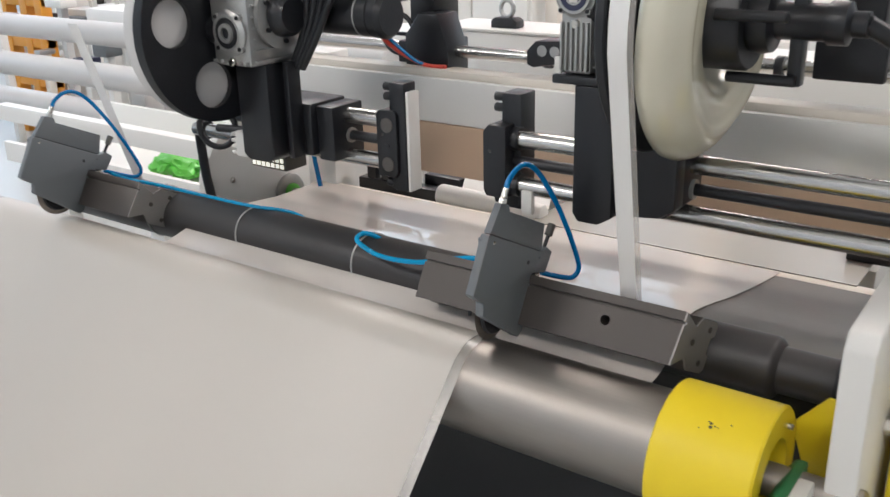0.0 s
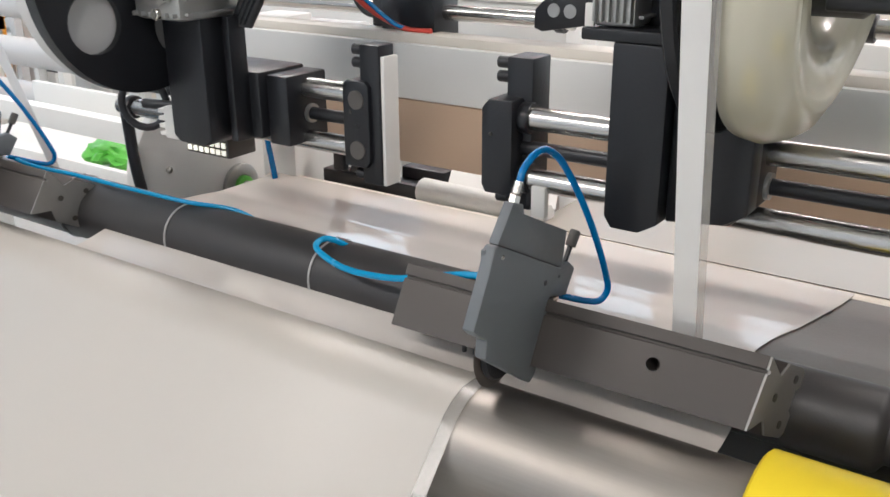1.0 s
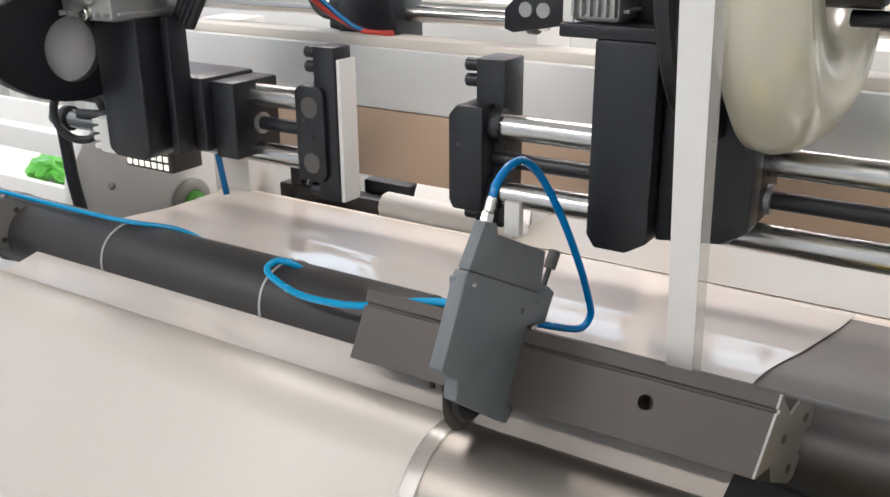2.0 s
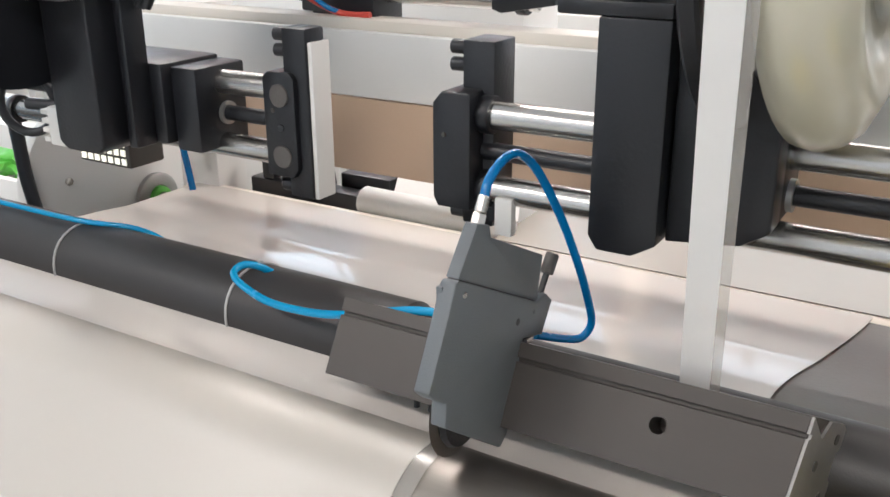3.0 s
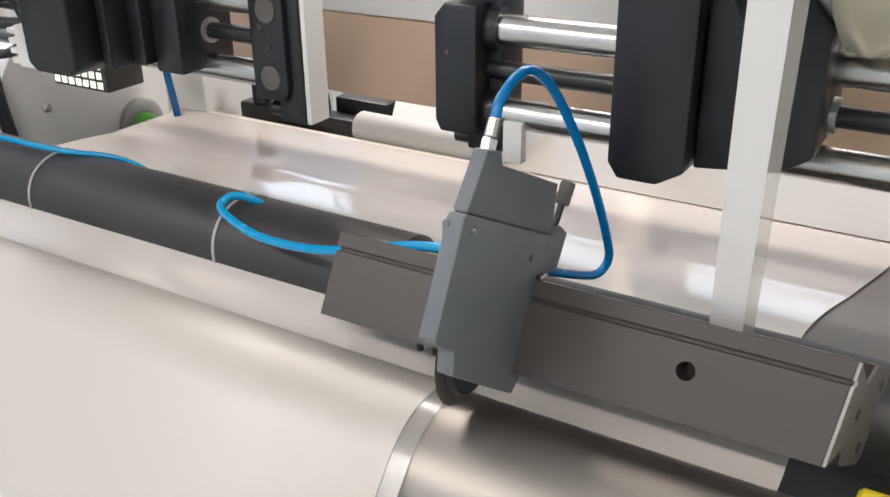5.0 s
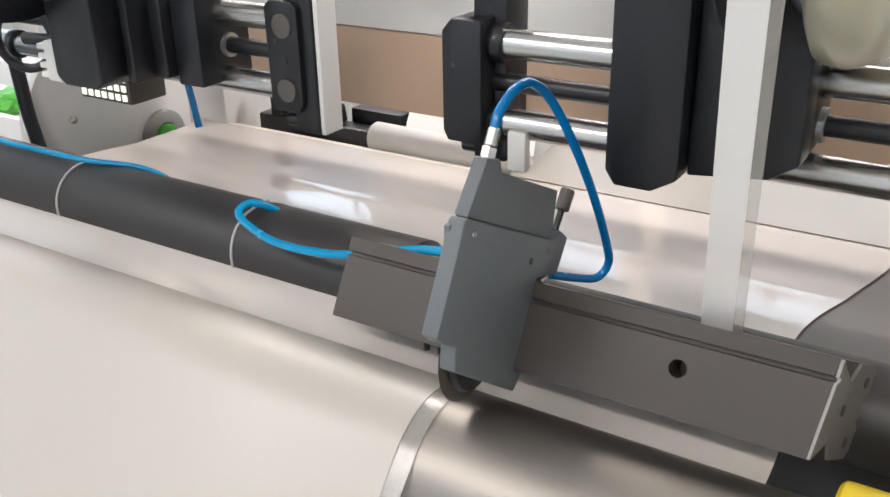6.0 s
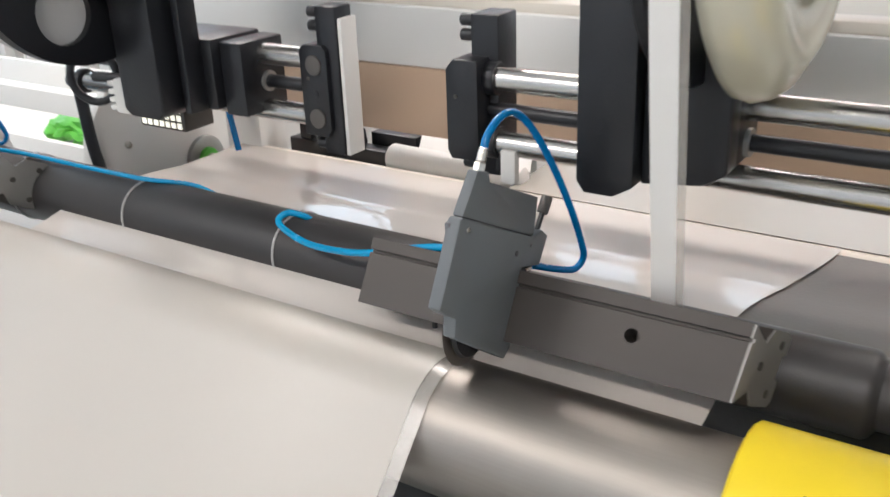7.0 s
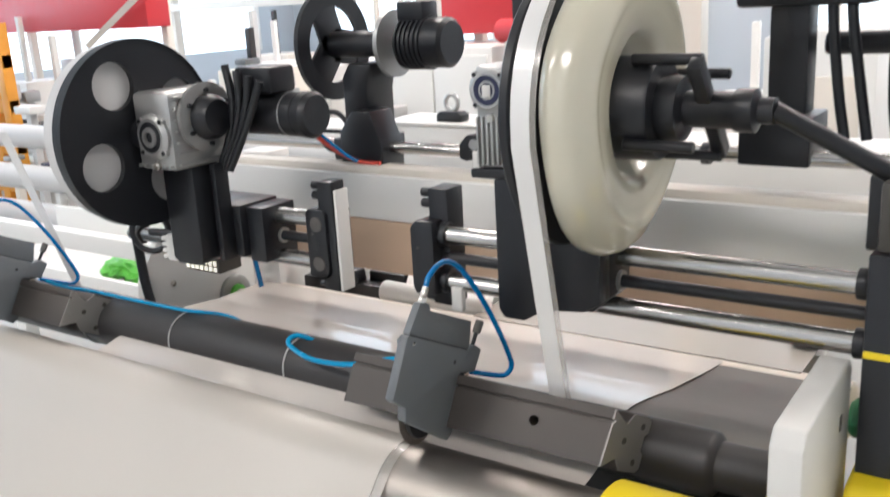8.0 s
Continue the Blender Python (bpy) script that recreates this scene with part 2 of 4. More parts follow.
far_window("window_1", -8.6, -3.2, 9.4, 0.9, 4.2)
far_window("window_2", -2.4, 4.6, 9.4, 0.9, 4.2)
far_window("window_3", -3.0, 8.6, -9.4, 0.9, 4.2, 'y')
for lx, ly, sx, sy in ((-3.2, -3.9, 2.2, 0.5), (1.8, -3.9, 2.2, 0.5), (-3.2, 2.6, 2.2, 0.5), (1.8, 2.6, 2.2, 0.5), (-0.7, 5.6, 5.0, 0.6)):
    cl = thing("ceiling_light", (lx, ly, 4.76), "long white ceiling light of the hall", "lamp", "ceiling lights")
    part("housing", box(lx - sx / 2 - .04, lx + sx / 2 + .04, ly - sy / 2 - .04, ly + sy / 2 + .04, 4.755, 4.80, 0.005), WHITE, cl)
    part("diffuser", box(lx - sx / 2, lx + sx / 2, ly - sy / 2, ly + sy / 2, 4.735, 4.755, 0.004), LAMPGLOW, cl)

# ---- the web of film ----
RY, RZ, RR = -0.055, 0.83, 0.075          # the steel cutting roller
TILT = radians(28)                        # lean of the knife rail


def over_roller(r, a0, a1, n=14):
    return [(RY - r * math.sin(a0 + (a1 - a0) * i / n), RZ + r * math.cos(a0 + (a1 - a0) * i / n)) for i in range(n + 1)]


def ease(k):
    k = min(1.0, max(0.0, k))
    return k * k * (3 - 2 * k)


def back_z(y):
    return 0.9045 + 0.010 * math.sin(min(1, max(0, y / 0.3)) * math.pi) - 0.009 * max(0, y - 0.12) - 0.012 * (1 - ease((y + .02) / .13))


web = thing("plastic_film_web", (-0.6, 0.2, 0.9), "glossy cream-white plastic film running over the steel roller", "plastic film")
ROLL_Y, ROLL_Z, ROLL_R = .455, .8565, .045     # the rear guide roller


def film_x1(y):
    """Right edge of the running film."""
    return -.035 - .026 * ease((y - .02) / .16) + .058 * ease((y - .17) / .32)


course = [(y, back_z(y)) for y in [-.035 + (ROLL_Y + .035) * i / 52 for i in range(53)]]
lift = back_z(ROLL_Y) - ROLL_Z
course += [(ROLL_Y + lift * math.sin(a), ROLL_Z + lift * math.cos(a)) for a in [radians(9 * i) for i in range(1, 13)]]
course += [(course[-1][0] - .02 * i, course[-1][1] - .06 * i) for i in range(1, 4)]
part("running_film", sheet([[(-1.085 + (film_x1(y) + 1.085) * j / 30, y, z) for j in range(31)] for y, z in course], 0.0005), FILM, web)
# Right edge of the added sheet, following the jagged border of the reflection
GLARE_EDGE = [(-.030, -.036), (.0, -.038), (.04, -.046), (.075, -.06), (.095, -.10), (.13, -.13), (.17, -.142), (.211, -.165), (.262, -.185), (.27, -.213), (.281, -.241), (.326, -.252), (.335, -.271), (.374, -.304), (.418, -.311)]
part("reflection_sheet", sheet([[(-1.05 + (x1 + 1.05) * j / 20, y, back_z(y) - .0013) for j in range(21)] for y, x1 in GLARE_EDGE], 0.0005), GLARE, web, "added white sheet under the film standing in for its bright reflection")
prof = over_roller(RR + 0.0022, radians(-32), radians(47), 20)
dy, dz = prof[-1]
ex, ez = -math.cos(radians(47)), -math.sin(radians(47))
prof += [(dy + ex * s, dz + ez * s) for s in (0.05, 0.15, 0.3, 0.5, 0.75)]
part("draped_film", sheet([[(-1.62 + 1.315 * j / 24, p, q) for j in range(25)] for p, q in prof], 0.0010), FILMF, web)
part("film_edge", sheet([[(-0.3045 + 0.017 * j / 2, p, q) for j in range(3)] for p, q in prof], 0.0008), EDGE, web, "clear glossy edge of the cut film")

plan = FRAME_AT
trim = thing("trim_strip", (-0.165, 0.1, 0.905), "narrow white trim strip rising from the film to the reel", "plastic strip", "trim strips")
path = [(0.150 - 0.145 * i / 12, 0.912 + 0.43 * i / 12, max(0, i / 12)) for i in range(-2, 13)]
path += [(0.23 - 0.2255 * math.cos(a), 1.368 + 0.2255 * math.sin(a), 1 + a * .1) for a in [radians(4 + 8 * i) for i in range(12)]]
part("strip", sheet([[(-0.148 + 0.028 * j / 3 + 0.030 * min(1.0, k), p, q) for j in range(4)] for p, q, k in path], 0.0008), STRIP, trim)
part("strip_edge", sheet([[(-0.1198 + 0.009 * j / 2 + 0.030 * min(1.0, k), p, q) for j in range(3)] for p, q, k in path], 0.0006), EDGE, trim, "thin clear edge of the strip")
plan = Matrix()
trim2 = thing("trim_strip", (-1.3, 0.05, 0.905), "narrow white trim strip rising to the far reel", "plastic strip", "trim strips")
part("strip", sheet([[(-1.43 + 0.032 * j / 3 + 0.12 * i / 12, 0.20 - 0.20 * i / 12, 0.87 + 0.44 * i / 12) for j in range(4)] for i in range(13)], 0.001), STRIP, trim2)

# ---- rollers ----
roller = thing("cutting_roller", (-0.6, RY, RZ), "brushed steel cutting roller under the film", "roller")
part("drum", turned([(0, 0), (0, RR - .004), (.004, RR), (1.70, RR), (1.704, RR - .004), (1.704, 0)], (-1.68, RY, RZ), seg=96), STEEL, roller)
part("shaft", rod((0.0, RY, RZ), (0.26, RY, RZ), 0.022), STEEL, roller)
part("shaft", rod((-1.75, RY, RZ), (-1.66, RY, RZ), 0.022), STEEL, roller)
collar = thing("yellow_collar", (0.08, RY, RZ), "yellow painted guard ring with worn spots on the roller end", "guard ring")
YR = 0.096
part("ring", turned([(0.016, RR - .02), (0.016, YR - .003), (0.019, YR), (0.147, YR), (0.150, YR - .003), (0.150, 0.054), (0.12, 0.050), (0.03, 0.05)], (0, RY, RZ), seg=72), YELLOW, collar)
part("bearing", turned([(0.06, 0.018), (0.06, 0.0495), (0.128, 0.0495), (0.132, 0.03), (0.132, 0.018)], (0, RY, RZ)), BLACK, collar, "dark bearing inside the ring")
part("grease_nipple", rod((0.149, RY + 0.045, RZ + 0.055), (0.157, RY + 0.045, RZ + 0.055), 0.004), NICKEL, collar, "small nickel grease nipple")
for a, x, r in ((30, .082, .0022), (31.5, .088, .0014), (29, .079, .0012), (27, .106, .0014), (33, .083, .0024), (32, .092, .0010), (36, .070, .0010)):
    an = radians(a)
    part("worn_spot", turned([(0, 0), (0.0, r), (0.0004, r * .8), (0.0004, 0)], (x, RY - (YR + .0001) * math.sin(an), RZ + (YR + .0001) * math.cos(an)), (0, -math.sin(an), math.cos(an)), 7), RUBBER, collar, "dark scuffed spot in the paint")

bed = thing("rubber_pull_roller", (0.0, 0.33, 0.7), "wide dark grey rubber sheet bed beside the film", "machine bed")
part("bed", sheet([[(-1.0 + 1.2 * j / 6, y, back_z(y) - 0.0024) for j in range(7)] for y in [0.10 + 0.36 * i / 14 for i in range(15)]], 0.003), BED, bed)
part("support", box(-1.0, 0.2, 0.17, 0.36, 0.0, 0.86, 0.004), BLACK, bed)

rear = thing("rear_film_web", (-0.4, 0.9, 0.88), "cream-white film lying behind the slitting station", "plastic film")
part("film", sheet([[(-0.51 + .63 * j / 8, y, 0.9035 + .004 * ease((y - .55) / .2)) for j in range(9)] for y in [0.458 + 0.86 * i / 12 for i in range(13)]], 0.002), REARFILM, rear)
part("table", box(-.51, 0.12, 0.62, 1.35, 0.0, 0.872, 0.004), PANEL, rear)

guide = thing("guide_roller", (-1.16, ROLL_Y, ROLL_Z), "cream guide roller with grey bearing ring and green hub", "roller")
GO = (-1.2, ROLL_Y, ROLL_Z)
part("drum", turned([(.085, 0), (.085, .034), (.092, .041), (.105, ROLL_R), (1.40, ROLL_R), (1.404, .04), (1.404, 0)], GO, seg=64), CREAM, guide)
part("bearing_ring", turned([(0, .022), (.010, .022), (.012, .024), (.012, .041), (.009, .045), (0, .045)], GO), ALU, guide)
part("hub", turned([(.0, 0), (.020, 0), (.020, .019), (.018, .0215), (0, .0215)], GO), LIME, guide, "bright green plastic hub")
part("stub", rod((-1.19, ROLL_Y, ROLL_Z), (-1.11, ROLL_Y, ROLL_Z), .012), STEEL, guide)

wroll = thing("white_film_roll", (-0.6, 0.60, 0.92), "rolled edge of white film behind the blocks", "film roll")
part("roll", turned([(0, .006), (.004, .016), (0, .022), (.003, .024), (0.24, .021), (.262, .019), (.266, .014), (.266, 0)], (-0.765, 0.497, 0.908), seg=40), WHITE, wroll)
part("loose_sheet", sheet([[(-.715 + .22 * j / 6 - .06 * i / 8, .505 + .15 * i / 8, .920 + .055 * math.sin(i / 8 * 1.4) + .003 * math.sin(j * 1.7 + i)) for j in range(7)] for i in range(9)], .001), WHITE, wroll, "white sheet rising from the roll")

# ---- beam tube with the knife rails ----
TY, TZ, TR = 0.102, 0.905, 0.054
beam = thing("beam_tube", (-0.6, TY, TZ), "long matt black cross beam tube carrying the knives", "beam")
part("tube", turned([(0, 0), (0, TR - .003), (.003, TR), (1.14, TR), (1.144, TR - .004), (1.144, 0)], (-1.56, TY, TZ), seg=64), TUBE, beam)
JY, JZ = 0.122, 0.892
part("journal", turned([(0, 0), (0, .046), (.520, .046), (.526, .043), (.532, .034), (.66, .034), (.66, 0)], (-.43, JY, JZ), seg=64), TUBE, beam)
part("journal_ring", turned([(0.200, .02), (0.200, .047), (0.206, .050), (0.222, .050), (0.225, .02)], (-0.02, JY, JZ)), BLACK, beam)
for tx in (-1.215, -0.935, -0.635):
    tie = [(tx + 0.004 * math.sin(2 * a), TY + (TR + .001) * math.cos(a), TZ + (TR + .001) * math.sin(a)) for a in [2 * math.pi * i / 32 for i in range(33)]]
    tb = thing("cable_tie", (tx, TY, TZ + TR), "pale grey cable tie round the black tube", "cable tie", "cable ties")
    part("band", hose(tie, 0.0016, 0, 8), TIE, tb)
    part("lock", box(tx - .003, tx + .003, TY + .004, TY + .011, TZ + TR - .001, TZ + TR + .004, .0008), TIE, tb)


def uv(u, v):
    """Rail space: u up the leaning front face, v back from it."""
    return (-0.006 + u * math.sin(TILT) + v * math.cos(TILT), 0.9655 + u * math.cos(TILT) - v * math.sin(TILT))


RAILSEC = [(-0.038, 0), (-0.038, -0.002), (0.0205, 0), (0.0205, 0.005), (0.0245, 0.005), (0.0245, -0.001), (0.038, -0.001), (0.022, 0.0338), (0.037, 0.0468), (0.037, 0.0832), (0.033, 0.091), (0.016, 0.091), (0.012, 0.0832), (-0.01, 0.0832), (-0.014, 0.091), (-0.034, 0.091), (-0.04, 0.0832), (-0.04, 0.0442), (-0.024, 0.0286)]


def knife_rail(x0, x1, label):
    r = thing("knife_rail", (x0, uv(0, 0)[0], uv(0, 0)[1]), label, "rail", "knife rails")
    def sawn(bm):
        for w in bm.verts:
            if w.co.x > x1 - .01:
                w.co.x += (w.co.y + .006) * .20 - .005
        return bm
    part("profile", sawn(prism([uv(u, v) for u, v in RAILSEC], x0, x1, 0.0006)), RAIL, r)
    part("end_face", sawn(prism([uv(u * .985, v * .985 + .0003) for u, v in RAILSEC], x1 + .0002, x1 + .0026, 0)), RAILCUT, r, "bare sawn aluminium end of the rail")
    for u, v in ((.023, .072), (0.0, .036), (-.026, .070)):
        y, z = uv(u, v)
        part("end_hole", turned([(0, 0), (0, .0046), (.0009, .0046), (.0009, 0)], (x1 + .0024 + (y + .006) * .20 - .005, y, z), (.981, -.196, 0), 16), RUBBER, r, "dark drilled hole in the end face")
    return r


rail = knife_rail(-0.435, 0.0, "dark anodised dovetail knife rail with a bare sawn end")
y, z = uv(0.0, -.0005)
nv = (0, -math.cos(TILT), math.sin(TILT))
bore = part("bore", turned([(-.034, 0), (-.034, .0072), (.004, .0072), (.004, 0)], (-0.112, y, z), nv, 32), RAIL)
prof_ob = [o for o in rail.children if o.name.startswith("profile")][0]
mod = prof_ob.modifiers.new("bore", 'BOOLEAN')
mod.operation, mod.object, mod.solver = 'DIFFERENCE', bore, 'EXACT'
bpy.context.view_layer.update()
bored = bpy.data.meshes.new_from_object(prof_ob.evaluated_get(bpy.context.evaluated_depsgraph_get()))
prof_ob.modifiers.clear()
prof_ob.data = bored
for f in bored.polygons:
    f.use_smooth = False
bpy.data.objects.remove(bore)
part("rim", turned([(-.002, .0071), (.0004, .0071), (.0006, .0076), (.0004, .0084), (-.002, .0084)], (-0.112, y, z), nv, 32), RAIL, rail, "worn chamfer round the bolt hole")
for bx in (-0.335, -0.32):
    y, z = uv(-.039, .008)
    part("clamp_screw", rod((bx, y, z - .006), (bx, y, z + .002), .003), BLACK, rail)
rail2 = knife_rail(-1.36, -1.165, "short grey dovetail knife rail at the beam's far end")


# ---- the pneumatic knife holder ----
BODY = [(-.140, 1.020), (-.118, 1.060), (-.1005, 1.0945), (-.096, 1.0955), (.041, 1.0255), (.060, 1.0275), (.0745, 1.015), (.055, .988), (.016, 1.0), (-.012, .918), (-.024, .911), (-.117, .980), (-.1145, 1.0), (-.131, 1.011)]
HEAD = [(-.0945, 1.0960), (-.0655, 1.131), (-.046, 1.124), (-.0435, 1.113), (.054, 1.066), (.0455, 1.0282), (.041, 1.0266)]


def knife_holder(label):
    k = thing("knife_holder", (-0.268, 0.0, 1.0), label, "knife holder", "knife holders")
    body = part("body", prism(BODY, -0.258, -0.244, 0.0016), HOLDER, k)
    part("head", prism(HEAD, -0.257, -0.2455, 0.0012), HOLDER, k)
    part("gasket", prism([(-.094, 1.0935), (-.092, 1.0965), (.039, 1.0292), (.038, 1.0262)], -.2558, -.2462), BLACK, k, "dark seam between head and body")
    part("latch", box(-0.2592, -0.254, -.1045, -.097, 1.074, 1.091, .0006), HOLDER, k)
    part("cover_screw", rod((-0.2445, -.088, 1.081), (-0.2428, -.088, 1.081), .0026, 14), NICKEL, body)
    part("cover_screw", rod((-0.2445, .036, 1.018), (-0.2428, .036, 1.018), .0020, 14), HOLDER, body)
    part("pin_hole", turned([(0, 0), (0, .0032), (.0006, .0032), (.0006, 0)], (-0.2442, .004, 1.021), seg=16), BLACK, body, "small dark pin hole")
    d = Vector((0, .47, .88))
    a = Vector((-0.254, -.052, 1.124))
    fit = part("fitting", rod(a, a + d * .010, .0062, 6), NICKEL, k, "nickel push-in hose fitting")
    part("collet", rod(a + d * .0102, a + d * .024, .0050, 20), NICKEL, fit)
    c = Vector((-0.250, .060, 1.026))
    d = Vector((.06, .52, .85)).normalized()
    scr = part("set_screw", rod(c - d * .012, c + d * .019, .0030, 12), BLACK, k)
    part("knob", turned([(0, 0), (0, .0054), (.001, .0063), (.018, .0063), (.0195, .0052), (.0195, 0)], c + d * .0185, d, 24), KNOB, scr, "knurled dark adjusting knob")
    e = Vector((-0.252, .018, .992))
    f2 = part("rear_fitting", rod(e, e + Vector((0, .012, -.003)), .0056, 14), BLACK, k)
    part("collet", rod(e + Vector((0, .0125, -.003)), e + Vector((0, .026, -.004)), .0050, 14), NICKEL, f2)
    part("blade", turned([(-.0012, 0), (-.0012, .040), (0, .0475), (.0012, .040), (.0012, 0)], (-0.270, -.052, .963), seg=56), STEEL, k, "round steel slitting blade")
    part("blade_guard", turned([(-.004, .012), (-.004, .036), (.0, .0385), (.004, .036), (.004, .012)], (-0.2655, -.052, .963), seg=48), BLACK, k, "black plastic blade hub")
    return k


holder = knife_holder("grey painted pneumatic knife holder on the rail, round blade down")
holder2 = copy_thing(holder, pose(-1.365, 0.0, 1.0))
tagged(holder2, "grey pneumatic knife holder at the far end of the beam")

loop = thing("air_hose", (-0.265, -.03, 1.14), "blue air hose arching from the holder's top fitting to its back", "hose", "air hoses")
LOOP = [(-.254, -.0405, 1.1445), (-.254, -.033, 1.156), (-.252, -.012, 1.168), (-.250, .012, 1.1665), (-.245, .0385, 1.145), (-.237, .072, 1.095), (-.230, .101, 1.040), (-.226, .122, .993), (-.226, .128, .972), (-.232, .120, .960), (-.240, .098, .966), (-.250, .0520, .987)]
part("hose", hose(LOOP, .0040), BLUE, loop)
loop2 = thing("air_hose", (-1.36, -.03, 1.14), "blue air hose arching over the far knife holder", "hose", "air hoses")
part("hose", hose([(p[0] - 1.097, p[1], p[2]) for p in LOOP], .0040), BLUE, loop2)
line = thing("air_line", (-0.6, TY, TZ + TR), "cyan air hose curling from the rail along the black tube", "hose", "air hoses")
part("hose", hose([(-.30, .018, 1.006), (-.36, .018, .999), (-.444, .020, .974), (-.499, .025, .963), (-.558, .035, .957), (-.609, .050, .960), (-.630, .061, .966), (-.630, .078, .970), (-.618, .090, .966), (-.610, .106, .952), (-.607, .130, .925)], .0044), BLUE2, line)
part("hose", hose([(-.63, TY + .060, TZ + .004), (-.70, TY + .060, TZ + .002), (-.79, TY + .058, TZ + .008), (-.86, TY + .034, TZ + .046), (-.935, TY - .006, TZ + TR + .0052), (-1.08, TY - .008, TZ + TR + .0044), (-1.215, TY - .010, TZ + TR + .0052), (-1.30, TY - .03, TZ + TR + .012), (-1.36, .064, .982)], .0036), BLUE2, line)

# ---- white bearing plate at the beam's end ----
plate = thing("bearing_plate", (0.22, 0.05, 0.7), "thick white painted bearing plate at the beam's end", "bearing plate")
PLY = [(-.070, .0), (-.070, 1.036), (-.054, 1.056), (.150, 1.064), (.163, 1.05), (.163, .0)]
part("plate", prism(PLY, 0.213, 0.25, 0.004), PANEL, plate)
part("slot", box(.2495, .2512, .105, .115, .985, 1.005, .0003), RUBBER, plate, "small dark slot in the plate")
part("bolt", rod((.25, .06, .885), (.262, .06, .885), .012, 6), NICKEL, plate)
part("flange", turned([(0, .0), (0, .046), (.014, .050), (.02, .05), (.02, 0)], (.183, JY, JZ)), BLACK, plate)
guard = thing("yellow_guard", (0.36, 0.12, 0.5), "yellow painted guard box behind the bearing plate", "guard")
part("shell", prism([(.06, 0), (.06, .87), (.09, .925), (.215, .935), (.235, .91), (.235, 0)], 0.262, 0.62, 0.008), YELLOW, guard)
gdrum = thing("green_motor", (0.40, 0.34, 1.0), "dark green motor housing on the yellow guard", "motor")
part("housing", rod((0.246, .195, .966), (0.60, .195, .966), .026, 40, .006), GREEN, gdrum)
arm = thing("roller_support_block", (0.2, -0.1, 0.76), "dark green block with a white top edge beside the roller", "block")
part("block", prism([(.158, .0), (.158, .835), (.170, .853), (.184, .853), (.184, .0)], -.135, -.025, .003, axis='y'), GREEN, arm)
part("cap", box(.1845, .2035, -.135, -.070, .0, .856, .002), PANEL, arm, "white painted edge of the block")
yb = thing("yellow_bracket", (.19, .05, .85), "flat yellow painted bracket on the bearing plate", "bracket")
part("bracket", prism([(.140, .855), (.182, .905), (.2045, .905), (.2045, .78), (.165, .78)], .050, .056, .001, axis='y'), YELLOW, yb)

# ---- slitter frame: shafts, clamp blocks ----
plan = FRAME_AT
SY, SZ = 0.30, 1.078
DZ = 0.044


def shaft(name, x0, x1, y, z, r, label, m=SHAFT):
    s = thing(name, ((x0 + x1) / 2, y, z), label, "shaft", "guide shafts")
    part("bar", rod((x0, y, z), (x1, y, z), r, 36), m, s)
    for ex in (x0 + .03, x1 - .033) if m is SHAFT else ():
        part("end_collar", turned([(0, r + .0002), (0, r + .005), (.002, r + .006), (.014, r + .006), (.016, r + .005), (.016, r + .0002)], (ex, y, z), seg=32), BLACK, s)
    return s


for x0, x1 in ((-1.35, -.70), (-.475, .293)):
    for s in (1, -1):
        shaft("guide_shaft", x0, x1, SY, SZ + s * DZ, .0165, "polished round steel guide shaft of the winder")
    shaft("lead_screw", x0 + .01, x1 - .02, SY + .004, SZ, .0105, "black lead screw between the guide shafts", BLACK)


def clamp_block(x0, x1, side, label):
    b = thing("shaft_block", ((x0 + x1) / 2, .29, 1.0), label, "clamp block", "clamp blocks")
    part("block", prism([(x0 + .006, 1.012), (x0, 1.024), (x0, 1.136), (x0 + .012, 1.15), (x1, 1.15), (x1, 1.012)] if side > 0 else [(x0, 1.012), (x0, 1.142), (x0 + .008, 1.15), (x1 - .008, 1.15), (x1, 1.142), (x1, 1.024), (x1 - .008, 1.012)], .268, .345, .003, axis='y'), BLACK, b)
    bx0, bx1 = (x1 - .028, x1 + .014) if side > 0 else (x0 + .030, -.684)
    part("bracket", box(bx0, bx1, .300 if side > 0 else .276, .352 if side > 0 else .315, .985, 1.205, .003), BLACK, b)
    for zz in (1.175, 1.195, .997):
        part("bolt", rod((bx0 - .018, .309 if side > 0 else .287, zz), (bx0 + .002, .309 if side > 0 else .287, zz), .0085, 16), BLACK, b)
    if side < 0:
        for s in (1, -1):
            part("shaft_end", rod((x1 - .024, .2695, SZ + .002 + s * .040), (x1 - .024, .2655, SZ + .002 + s * .040), .0150, 32), KNOB, b, "grey end of the guide shaft")
        part("lock_bolt", rod((x1 - .024, .2695, SZ), (x1 - .024, .2665, SZ), .005, 12), BLACK, b)
    wx0, wx1, wz = (-.418, -.396, 1.03) if side > 0 else (-.6838, -.677, 1.188)
    part("white_plate", box(wx0, wx1, .280, .2925 if side > 0 else .3155, .985, wz, .001), PANEL, b, "white upright plate bolted beside the block")
    part("plate_spacer", box(bx1 - .002, wx0 + .004, .293, .31, .995, 1.025, .001), BLACK, b)
    part("face_screw", rod((x0 + .016, .2665, 1.10), (x0 + .016, .2695, 1.10), .003, 10), RUBBER, b)
    return b


